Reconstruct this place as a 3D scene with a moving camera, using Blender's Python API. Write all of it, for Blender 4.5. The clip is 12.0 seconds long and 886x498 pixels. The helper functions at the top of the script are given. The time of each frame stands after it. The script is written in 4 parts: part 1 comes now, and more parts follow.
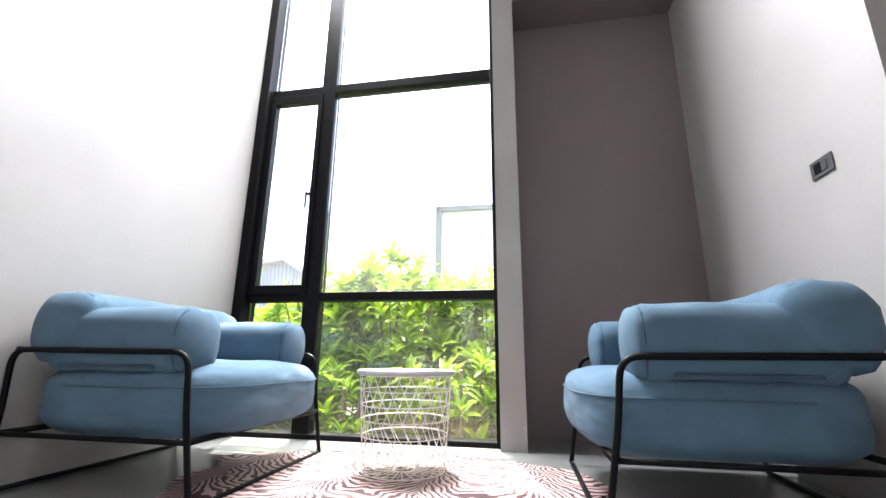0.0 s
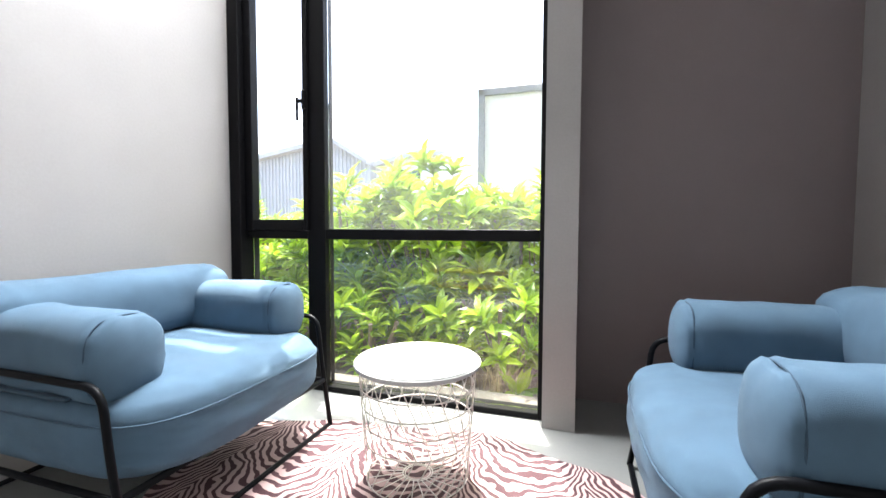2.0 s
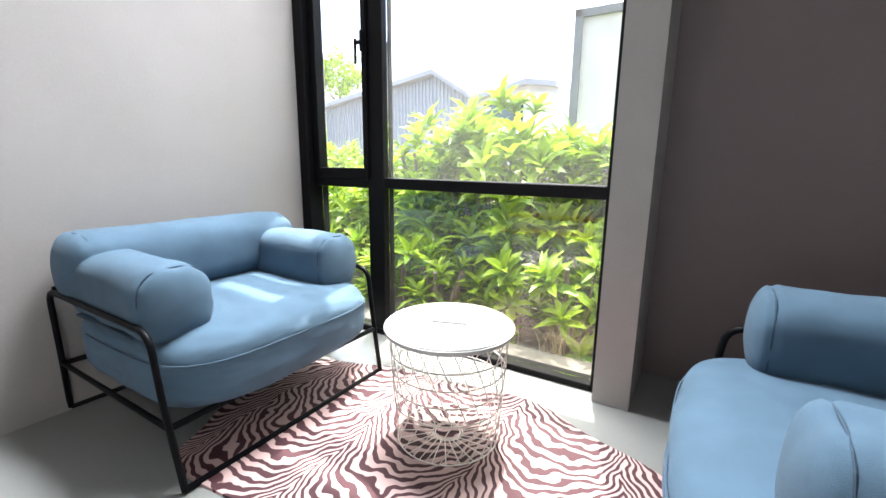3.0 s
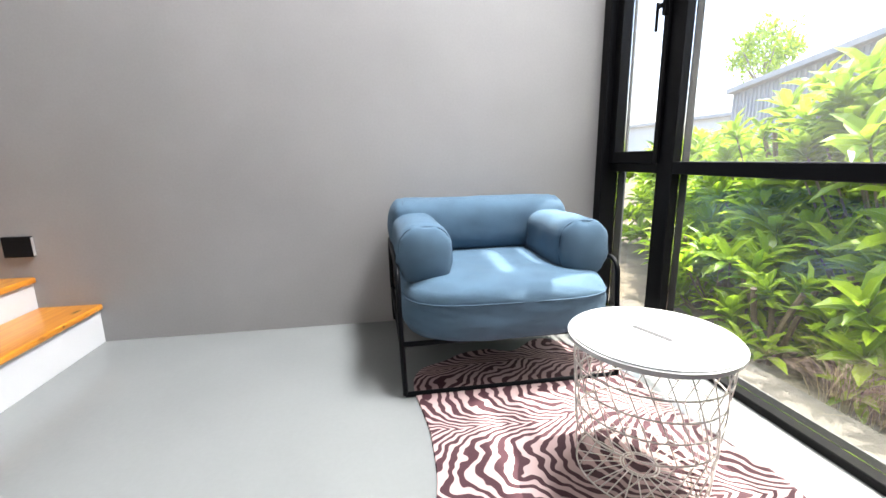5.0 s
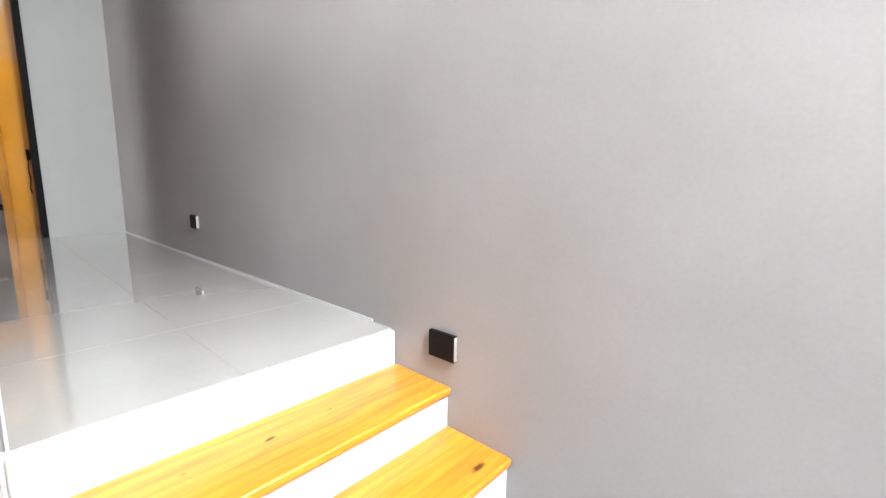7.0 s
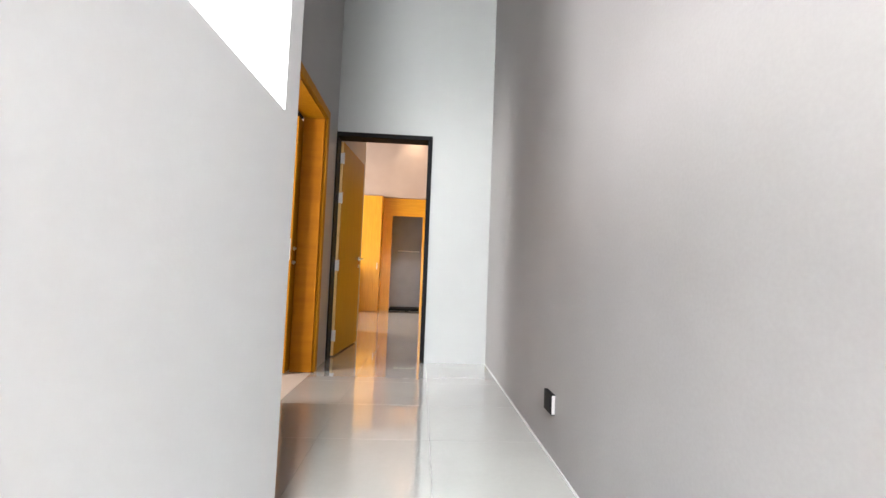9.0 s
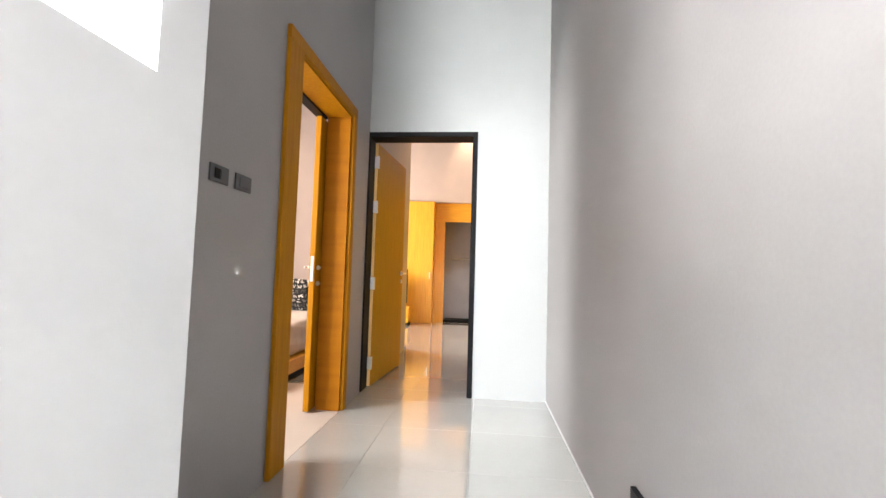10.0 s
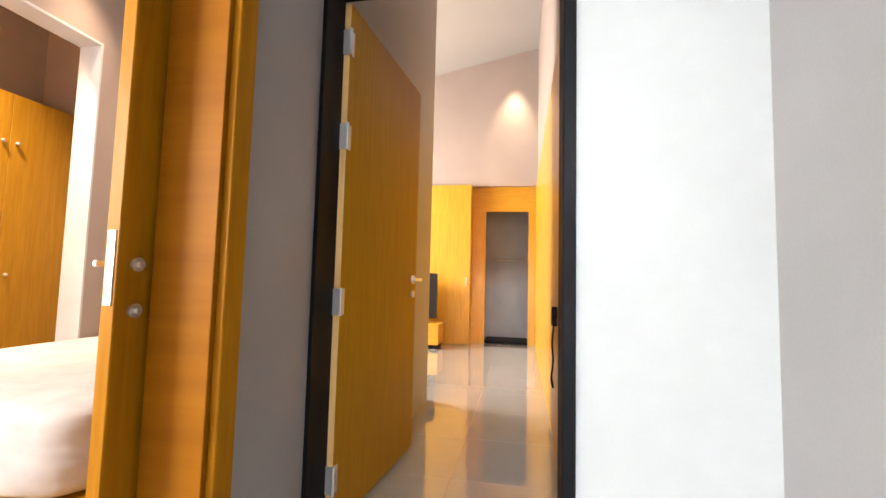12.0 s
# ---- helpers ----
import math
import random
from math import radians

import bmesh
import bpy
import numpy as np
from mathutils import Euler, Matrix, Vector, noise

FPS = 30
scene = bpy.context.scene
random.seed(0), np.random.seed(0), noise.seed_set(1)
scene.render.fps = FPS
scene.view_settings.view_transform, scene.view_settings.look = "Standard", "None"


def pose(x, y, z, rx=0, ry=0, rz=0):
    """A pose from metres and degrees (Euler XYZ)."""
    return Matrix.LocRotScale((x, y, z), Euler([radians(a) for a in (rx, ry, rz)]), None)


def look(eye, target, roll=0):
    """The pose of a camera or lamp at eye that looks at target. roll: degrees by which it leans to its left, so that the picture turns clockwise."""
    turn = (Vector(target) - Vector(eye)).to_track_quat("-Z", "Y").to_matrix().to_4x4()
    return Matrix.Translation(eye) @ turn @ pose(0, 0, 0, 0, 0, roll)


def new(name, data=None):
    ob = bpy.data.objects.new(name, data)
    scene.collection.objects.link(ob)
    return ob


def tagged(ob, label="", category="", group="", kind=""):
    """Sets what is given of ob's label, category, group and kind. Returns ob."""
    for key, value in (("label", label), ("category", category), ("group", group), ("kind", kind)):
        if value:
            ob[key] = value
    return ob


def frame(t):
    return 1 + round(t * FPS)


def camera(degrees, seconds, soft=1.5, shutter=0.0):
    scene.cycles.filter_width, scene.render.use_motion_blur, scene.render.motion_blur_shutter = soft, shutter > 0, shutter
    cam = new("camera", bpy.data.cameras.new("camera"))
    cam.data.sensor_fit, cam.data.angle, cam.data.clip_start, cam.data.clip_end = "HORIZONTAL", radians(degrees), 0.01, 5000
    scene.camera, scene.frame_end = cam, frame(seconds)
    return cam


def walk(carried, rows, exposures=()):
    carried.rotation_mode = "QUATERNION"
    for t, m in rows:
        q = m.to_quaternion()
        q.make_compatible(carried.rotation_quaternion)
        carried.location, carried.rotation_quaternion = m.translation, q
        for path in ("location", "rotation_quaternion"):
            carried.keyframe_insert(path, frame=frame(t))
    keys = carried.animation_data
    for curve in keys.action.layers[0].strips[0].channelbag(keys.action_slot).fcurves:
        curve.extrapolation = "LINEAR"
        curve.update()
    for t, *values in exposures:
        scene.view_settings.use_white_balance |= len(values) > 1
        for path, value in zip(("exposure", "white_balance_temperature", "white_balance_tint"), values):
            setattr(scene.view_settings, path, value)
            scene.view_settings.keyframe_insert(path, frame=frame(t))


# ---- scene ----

cam = camera(92.3, 12.0)
PATH = [
    (0, (1.835, -2.574, 0.474), (1.488, -0.668, 0.971), 0.6),
    (0.5, (1.852, -2.454, 0.587), (1.47, -0.538, 1.016), 0.2),
    (1, (1.816, -2.292, 0.689), (1.388, -0.361, 0.987), -0.1),
    (1.5, (1.79, -2.164, 0.808), (1.305, -0.227, 0.927), 0.3),
    (2, (1.847, -2.009, 0.88), (1.245, -0.104, 0.783), 0.2),
    (2.5, (1.933, -1.886, 0.93), (1.147, -0.069, 0.645), 0.0),
    (4.5, (2.243, -1.506, 0.978), (0.471, -0.722, 0.482), -0.2),
    (5, (2.311, -1.361, 0.9), (0.379, -1.052, 0.486), -0.8),
    (5.5, (2.134, -1.488, 1.033), (0.2025, -1.509, 0.5225), 0.55),
    (6, (1.790, -1.677, 1.065), (-0.099, -2.092, 0.566), 0.6),
    (6.5, (1.366, -1.823, 1.14), (-0.35, -2.726, 0.65), 0.1),
    (7, (1.117, -2.064, 1.111), (-0.352, -3.384, 0.794), 0.8),
    (7.1, (1.047, -2.125, 1.098), (-0.343, -3.537, 0.825), 1.1),
    (7.5, (0.791, -2.378, 1.129), (-0.231, -4.087, 0.942), -0.1),
    (7.7, (0.732, -2.517, 1.153), (-0.112, -4.327, 1.035), 0.2),
    (9.5, (0.638, -3.706, 1.49), (0.698, -5.701, 1.618), 2.0),
    (10, (0.547, -4.024, 1.549), (0.738, -6.012, 1.67), 1.7),
    (10.5, (0.563, -4.423, 1.623), (0.818, -6.404, 1.734), 1.6),
    (11, (0.664, -4.906, 1.638), (0.938, -6.885, 1.73), 1.3),
    (11.5, (0.641, -5.6, 1.572), (1.023, -7.559, 1.713), 1.5),
    (12, (0.804, -6.202, 1.556), (1.169, -8.163, 1.698), 1.4),
]
walk(cam, [(t, look(eye, target, roll)) for t, eye, target, roll in PATH],
     exposures=[(0, 3.0), (2.5, 2.66), (4.5, 2.4), (5.5, 2.48), (6.5, 2.98), (7.7, 3.45), (9.5, 4.28), (10.5, 4.72), (11, 5.0), (11.5, 4.78), (12, 4.42)])

# ---- light ----
SUN_DIR = Vector((-0.11, 0.36, 0.93)).normalized()
world = bpy.data.worlds.new("sky")
scene.world = world
world.use_nodes = True
wn = world.node_tree
sky = wn.nodes.new("ShaderNodeTexSky")
sky.sky_type, sky.sun_disc = "NISHITA", False
sky.sun_elevation = math.asin(SUN_DIR.z)
sky.sun_rotation = math.atan2(SUN_DIR.x, SUN_DIR.y)
sky.dust_density = 4.0
wn.links.new(sky.outputs[0], wn.nodes["Background"].inputs[0])
wn.nodes["Background"].inputs[1].default_value = 0.15


def lamp(name, kind, m, power, color, **extra):
    data = bpy.data.lights.new(name, kind)
    data.energy, data.color = power, color
    if kind == "SUN":
        data.angle = extra["angle"]
    if kind == "AREA":
        data.shape, data.size, data.size_y = "RECTANGLE", extra["w"], extra["h"]
        data.spread = radians(extra.get("spread", 180))
    if kind == "SPOT":
        data.spot_size, data.spot_blend, data.shadow_soft_size = extra["cone"], 0.9, 0.06
    ob = new(name, data)
    ob.matrix_world = m
    return ob


lamp("sun", "SUN", look(SUN_DIR * 30, (0, 0, 0)), 2.6, (1.0, 0.95, 0.87), angle=radians(0.5))
# daylight of the stairwell's own window, over the half-height wall
lamp("stair_window_daylight", "AREA", look((2.97, -3.5, 2.2), (0.4, -4.6, 2.0)), 5.5, (1.0, 0.97, 0.95), w=0.9, h=0.8, spread=175)
# added soft fill high in the stairwell, before solid wall, to brighten the corridor
lamp("stair_high_window_daylight", "AREA", look((2.97, -3.5, 3.6), (0.4, -5.4, 2.2)), 7.5, (1.0, 0.98, 0.97), w=1.6, h=1.2, spread=175)
# daylight through the window's top lights
lamp("top_light_daylight", "AREA", look((0.88, -0.03, 4.22), (0.78, -3, 1.75)), 36, (0.96, 0.98, 1.0), w=1.5, h=0.55, spread=170)
lamp("high_sky_daylight", "AREA", look((0.88, -0.03, 3.68), (1.3, -1.3, 0.3)), 22, (0.96, 0.98, 1.0), w=1.5, h=0.45, spread=115)
# daylight of the rooms at the corridor's end, from their own windows
lamp("far_room_daylight", "AREA", look((5.45, -11.3, 2.2), (2, -11.3, 1.2)), 53, (1.0, 0.93, 0.84), w=2.2, h=2.0)
# added fill, out of sight in the bedroom, that brightens the corridor wall opposite
lamp("bedroom_window_daylight", "AREA", look((4.05, -5.7, 2.2), (0.0, -6.9, 1.8)), 14, (1.0, 0.98, 0.96), w=1.0, h=1.5)
# unseen broad panel added as soft warm fill from above
lamp("bedroom_ceiling_light", "AREA", look((3.2, -7.2, 4.05), (3.2, -7.2, 0)), 2.2, (1.0, 0.82, 0.68), w=1.4, h=1.4)
# ceiling downlights that draw the warm cones on the walls
for spot in ((3.88, -8.75, 4.05), (3.45, -9.27, 4.05), (2.3, -9.27, 4.05)):
    lamp("bedroom_downlight", "SPOT", look(spot, (spot[0], spot[1], 0)), 6.5, (1.0, 0.70, 0.46), cone=radians(75))
lamp("dressing_downlight", "SPOT", look((4.66, -8.1, 4.05), (4.9, -7.9, 0)), 33, (1.0, 0.74, 0.48), cone=radians(110))
lamp("far_room_downlight", "SPOT", look((0.95, -13.1, 5.0), (0.95, -13.15, 0)), 9, (1.0, 0.75, 0.5), cone=radians(70))


# ---- materials ----
def mat(name, color, rough=0.6, metal=0.0, var=0.08, scale=3.0, fine=120.0, bump=0.05, spec=0.5, second=None, coat=0.0):
    """A surface with blotches and grain at two scales."""
    m = bpy.data.materials.new(name)
    m.use_nodes = True
    n, l = m.node_tree.nodes, m.node_tree.links
    b = n["Principled BSDF"]
    big, small = n.new("ShaderNodeTexNoise"), n.new("ShaderNodeTexNoise")
    big.inputs["Scale"].default_value, small.inputs["Scale"].default_value = scale, fine
    big.inputs["Detail"].default_value = 5
    geo = n.new("ShaderNodeNewGeometry")
    l.new(geo.outputs["Position"], big.inputs["Vector"])
    l.new(geo.outputs["Position"], small.inputs["Vector"])
    ramp = n.new("ShaderNodeValToRGB")
    c2 = second or tuple(c * (1 - var) for c in color)
    c1 = tuple(min(1, c * (1 + var)) for c in color)
    ramp.color_ramp.elements[0].position, ramp.color_ramp.elements[1].position = 0.35, 0.68
    ramp.color_ramp.elements[0].color, ramp.color_ramp.elements[1].color = (*c2, 1), (*c1, 1)
    mix = n.new("ShaderNodeMath")
    mix.operation = "MULTIPLY_ADD"
    l.new(small.outputs["Fac"], mix.inputs[0])
    mix.inputs[1].default_value = 0.25
    sub = n.new("ShaderNodeMath")
    sub.operation = "MULTIPLY"
    sub.inputs[1].default_value = 0.75
    l.new(big.outputs["Fac"], sub.inputs[0])
    l.new(sub.outputs[0], mix.inputs[2])
    l.new(mix.outputs[0], ramp.inputs[0])
    l.new(ramp.outputs[0], b.inputs["Base Color"])
    rr = n.new("ShaderNodeMapRange")
    rr.inputs[3].default_value, rr.inputs[4].default_value = max(0, rough - 0.06), rough + 0.08
    l.new(big.outputs["Fac"], rr.inputs[0])
    l.new(rr.outputs[0], b.inputs["Roughness"])
    b.inputs["Metallic"].default_value = metal
    b.inputs["Specular IOR Level"].default_value = spec
    b.inputs["Coat Weight"].default_value = coat
    if bump:
        bp = n.new("ShaderNodeBump")
        bp.inputs["Strength"].default_value, bp.inputs["Distance"].default_value = bump, 0.01
        l.new(small.outputs["Fac"], bp.inputs["Height"])
        l.new(bp.outputs[0], b.inputs["Normal"])
    return m


def wood(name, light, dark, axis=1, rough=0.35, knots=0.0, stretch=14.0, coat=0.2):
    """Veneer or boards with grain along one axis; knots are dark ovals."""
    m = bpy.data.materials.new(name)
    m.use_nodes = True
    n, l = m.node_tree.nodes, m.node_tree.links
    b = n["Principled BSDF"]
    co = n.new("ShaderNodeTexCoord")
    mp = n.new("ShaderNodeMapping")
    s = [stretch] * 3
    s[axis] = stretch * 0.07
    mp.inputs["Scale"].default_value = s
    info = n.new("ShaderNodeObjectInfo")
    off = n.new("ShaderNodeVectorMath")
    off.operation = "MULTIPLY_ADD"
    l.new(info.outputs["Random"], off.inputs[0])
    off.inputs[1].default_value = (17, 31, 13)
    l.new(co.outputs["Object"], off.inputs[2])
    l.new(off.outputs[0], mp.inputs["Vector"])
    grain = n.new("ShaderNodeTexNoise")
    grain.inputs["Scale"].default_value, grain.inputs["Detail"].default_value = 3.0, 8
    grain.inputs["Distortion"].default_value = 0.6
    l.new(mp.outputs[0], grain.inputs["Vector"])
    ramp = n.new("ShaderNodeValToRGB")
    ramp.color_ramp.elements[0].position, ramp.color_ramp.elements[1].position = 0.3, 0.7
    ramp.color_ramp.elements[0].color, ramp.color_ramp.elements[1].color = (*dark, 1), (*light, 1)
    l.new(grain.outputs["Fac"], ramp.inputs[0])
    out = ramp.outputs[0]
    if knots:
        km = n.new("ShaderNodeMapping")
        ks = [9.0, 9.0, 0.0]
        ks[axis] = 3.4
        km.inputs["Scale"].default_value = ks
        l.new(off.outputs[0], km.inputs["Vector"])
        vor = n.new("ShaderNodeTexVoronoi")
        vor.inputs["Scale"].default_value = 1.0
        wob = n.new("ShaderNodeTexNoise")
        wob.inputs["Scale"].default_value = 30
        l.new(co.outputs["Object"], wob.inputs["Vector"])
        add = n.new("ShaderNodeVectorMath")
        add.operation = "MULTIPLY_ADD"
        l.new(wob.outputs["Color"], add.inputs[0])
        add.inputs[1].default_value = (0.12, 0.12, 0)
        l.new(km.outputs[0], add.inputs[2])
        l.new(add.outputs[0], vor.inputs["Vector"])
        fine = n.new("ShaderNodeTexVoronoi")
        fine.inputs["Scale"].default_value = 2.7
        l.new(add.outputs[0], fine.inputs["Vector"])

        def spots(voronoi, inner, outer, share):
            r = n.new("ShaderNodeMapRange")
            r.inputs["From Min"].default_value, r.inputs["From Max"].default_value = inner, outer
            l.new(voronoi.outputs["Distance"], r.inputs["Value"])
            sep = n.new("ShaderNodeSeparateColor")
            l.new(voronoi.outputs["Color"], sep.inputs[0])
            gate = n.new("ShaderNodeMath")
            gate.operation = "GREATER_THAN"
            l.new(sep.outputs[0], gate.inputs[0])
            gate.inputs[1].default_value = share
            top = n.new("ShaderNodeMath")
            top.operation = "MAXIMUM"
            l.new(r.outputs[0], top.inputs[0])
            l.new(gate.outputs[0], top.inputs[1])
            return top.outputs[0]

        both = n.new("ShaderNodeMath")
        both.operation = "MINIMUM"
        l.new(spots(vor, 0.06, 0.17, 0.7), both.inputs[0])
        l.new(spots(fine, 0.08, 0.2, 0.2), both.inputs[1])
        kr = n.new("ShaderNodeValToRGB")
        kr.color_ramp.elements[0].position, kr.color_ramp.elements[1].position = 0.2, 0.9
        kr.color_ramp.elements[0].color, kr.color_ramp.elements[1].color = (0.05, 0.02, 0.006, 1), (1, 1, 1, 1)
        l.new(both.outputs[0], kr.inputs[0])
        mul = n.new("ShaderNodeMix")
        mul.data_type, mul.blend_type = "RGBA", "MULTIPLY"
        mul.inputs[0].default_value = knots
        l.new(out, mul.inputs[6])
        l.new(kr.outputs[0], mul.inputs[7])
        out = mul.outputs[2]
    l.new(out, b.inputs["Base Color"])
    b.inputs["Roughness"].default_value = rough
    b.inputs["Coat Weight"].default_value = coat
    b.inputs["Coat Roughness"].default_value = 0.15
    b.inputs["Specular IOR Level"].default_value = 0.5 if coat > 0.15 else 0.1
    bp = n.new("ShaderNodeBump")
    bp.inputs["Strength"].default_value, bp.inputs["Distance"].default_value = 0.08, 0.004
    l.new(grain.outputs["Fac"], bp.inputs["Height"])
    l.new(bp.outputs[0], b.inputs["Normal"])
    return m


def fabric(name, color, weave=900.0):
    m = mat(name, color, rough=0.85, var=0.12, scale=9, fine=weave, bump=0.35, spec=0.25)
    b = m.node_tree.nodes["Principled BSDF"]
    b.inputs["Sheen Weight"].default_value = 0.04
    b.inputs["Sheen Roughness"].default_value = 0.4
    return m


def glass(name, dust):
    """Clear glass with a thin, uneven film of dust on it."""
    m = bpy.data.materials.new(name)
    m.use_nodes = True
    n, l = m.node_tree.nodes, m.node_tree.links
    b = n["Principled BSDF"]
    film, mx = n.new("ShaderNodeBsdfTranslucent"), n.new("ShaderNodeMixShader")
    blot, rng_node, geo = n.new("ShaderNodeTexNoise"), n.new("ShaderNodeMapRange"), n.new("ShaderNodeNewGeometry")
    blot.inputs["Scale"].default_value = 2.2
    l.new(geo.outputs["Position"], blot.inputs["Vector"])
    l.new(blot.outputs["Fac"], rng_node.inputs[0])
    rng_node.inputs[3].default_value, rng_node.inputs[4].default_value = dust * 0.7, dust * 1.3
    l.new(rng_node.outputs[0], mx.inputs[0])
    l.new(b.outputs[0], mx.inputs[1])
    l.new(film.outputs[0], mx.inputs[2])
    film.inputs[0].default_value = (0.9, 0.9, 0.88, 1)
    l.new(mx.outputs[0], n["Material Output"].inputs[0])
    b.inputs["Base Color"].default_value = (0.97, 0.99, 0.98, 1)
    b.inputs["Transmission Weight"].default_value = 1.0
    b.inputs["Roughness"].default_value = 0.0
    b.inputs["IOR"].default_value = 1.45
    return m


def zebra(name):
    """Dark brown bars on cream, leaning away from ridges as on joined hides."""
    m = bpy.data.materials.new(name)
    m.use_nodes = True
    n, l = m.node_tree.nodes, m.node_tree.links
    b = n["Principled BSDF"]

    def math_node(op, a, c):
        q = n.new("ShaderNodeMath")
        q.operation = op
        for i, v in enumerate((a, c)):
            if isinstance(v, (int, float)):
                q.inputs[i].default_value = v
            else:
                l.new(v, q.inputs[i])
        return q.outputs[0]

    co = n.new("ShaderNodeTexCoord")
    warp = n.new("ShaderNodeTexNoise")
    warp.inputs["Scale"].default_value, warp.inputs["Detail"].default_value = 3.5, 3
    l.new(co.outputs["Object"], warp.inputs["Vector"])
    mixv = n.new("ShaderNodeVectorMath")
    mixv.operation = "MULTIPLY_ADD"
    l.new(warp.outputs["Color"], mixv.inputs[0])
    mixv.inputs[1].default_value = (0.16, 0.16, 0)
    l.new(co.outputs["Object"], mixv.inputs[2])
    sep = n.new("ShaderNodeSeparateXYZ")
    l.new(mixv.outputs[0], sep.inputs[0])
    x, y = sep.outputs[0], sep.outputs[1]
    ridge = math_node("PINGPONG", math_node("ADD", x, 3.51), 0.21)
    fan = math_node("POWER", math_node("SUBTRACT", 1.0, math_node("DIVIDE", ridge, 0.211)), 2.6)
    v = math_node("SUBTRACT", y, math_node("MULTIPLY", fan, 0.24))
    wig = n.new("ShaderNodeTexNoise")
    wig.inputs["Scale"].default_value, wig.inputs["Detail"].default_value = 9.0, 2
    l.new(co.outputs["Object"], wig.inputs["Vector"])
    v = math_node("ADD", v, math_node("MULTIPLY", wig.outputs["Fac"], 0.13))
    s = math_node("SINE", math_node("MULTIPLY", v, 128.0), 0.0)
    th = n.new("ShaderNodeTexNoise")
    th.inputs["Scale"].default_value = 6.0
    l.new(co.outputs["Object"], th.inputs["Vector"])
    s = math_node("ADD", s, math_node("MULTIPLY", math_node("SUBTRACT", th.outputs["Fac"], 0.5), 1.6))
    ramp = n.new("ShaderNodeValToRGB")
    ramp.color_ramp.elements[0].position, ramp.color_ramp.elements[1].position = 0.44, 0.56
    ramp.color_ramp.elements[0].color, ramp.color_ramp.elements[1].color = (0.036, 0.004, 0.010, 1), (0.42, 0.30, 0.29, 1)
    l.new(math_node("MULTIPLY_ADD", s, 0.5), ramp.inputs[0])
    ramp.inputs[0].links[0].from_node.inputs[2].default_value = 0.5
    l.new(ramp.outputs[0], b.inputs["Base Color"])
    b.inputs["Roughness"].default_value = 0.75
    hair = n.new("ShaderNodeTexNoise")
    hair.inputs["Scale"].default_value = 400
    bp = n.new("ShaderNodeBump")
    bp.inputs["Strength"].default_value, bp.inputs["Distance"].default_value = 0.3, 0.004
    l.new(hair.outputs["Fac"], bp.inputs["Height"])
    l.new(bp.outputs[0], b.inputs["Normal"])
    return m


def leaf_mat(name, a, c):
    m = bpy.data.materials.new(name)
    m.use_nodes = True
    n, l = m.node_tree.nodes, m.node_tree.links
    b = n["Principled BSDF"]
    geo = n.new("ShaderNodeNewGeometry")
    ramp = n.new("ShaderNodeValToRGB")
    ramp.color_ramp.elements[0].color, ramp.color_ramp.elements[1].color = (*a, 1), (*c, 1)
    l.new(geo.outputs["Random Per Island"], ramp.inputs[0])
    l.new(ramp.outputs[0], b.inputs["Base Color"])
    b.inputs["Roughness"].default_value = 0.38
    tr = n.new("ShaderNodeBsdfTranslucent")
    l.new(ramp.outputs[0], tr.inputs[0])
    mx = n.new("ShaderNodeMixShader")
    mx.inputs[0].default_value = 0.55
    l.new(b.outputs[0], mx.inputs[1])
    l.new(tr.outputs[0], mx.inputs[2])
    l.new(mx.outputs[0], n["Material Output"].inputs[0])
    return m


GREY_WALL = mat("grey_wall_paint", (0.285, 0.273, 0.270), rough=0.5, var=0.075, scale=1.6, fine=90, bump=0.04)
WHITE_WALL = mat("white_wall_paint", (0.53, 0.53, 0.53), rough=0.5, var=0.02, scale=1.5, fine=90, bump=0.03)
DARK_WALL = mat("dark_taupe_wall_paint", (0.146, 0.119, 0.121), rough=0.5, var=0.05, scale=1.6, fine=90, bump=0.04)
# white paint darkened to offset too much light on the corridor's end wall
DIMMED_WHITE = mat("dimmed_white_wall_paint", (0.28, 0.282, 0.279), rough=0.5, var=0.03, scale=1.5, fine=90, bump=0.03)
CEIL = mat("ceiling_paint", (0.40, 0.39, 0.38), rough=0.7, var=0.02, bump=0.03)
TILE = mat("polished_grey_tile", (0.33, 0.325, 0.31), rough=0.07, var=0.04, scale=2.2, fine=40, bump=0.0, coat=1.0)
CEMENT = mat("polished_cement", (0.205, 0.213, 0.21), rough=0.2, var=0.05, scale=1.8, fine=60, bump=0.01)
GROUT = mat("grout", (0.60, 0.60, 0.58), rough=0.8)
BLACK = mat("black_aluminium", (0.004, 0.004, 0.005), rough=0.45, spec=0.12, var=0.1, fine=300, bump=0.02)
TUBE = mat("black_powder_coat", (0.003, 0.0035, 0.005), rough=0.45, spec=0.1, var=0.1, fine=500, bump=0.05)
DARK_FRAME = mat("charcoal_door_frame", (0.004, 0.004, 0.005), rough=0.55, spec=0.08, var=0.08)
BLUE = fabric("blue_canvas", (0.070, 0.124, 0.182))
PIPING = fabric("blue_piping", (0.04, 0.072, 0.108))
SEAM = fabric("blue_seam", (0.055, 0.095, 0.14))
WIRE = mat("white_lacquered_wire", (0.72, 0.70, 0.66), rough=0.35, var=0.05)
TOP = mat("white_table_top", (0.42, 0.43, 0.43), rough=0.28, var=0.02, bump=0.01)
SLOT = mat("slot_shadow_grey", (0.07, 0.07, 0.072), rough=0.9, spec=0.1)
PINE = wood("varnished_pine", (0.60, 0.25, 0.022), (0.42, 0.135, 0.009), axis=0, rough=0.3, knots=0.95, coat=0.3)
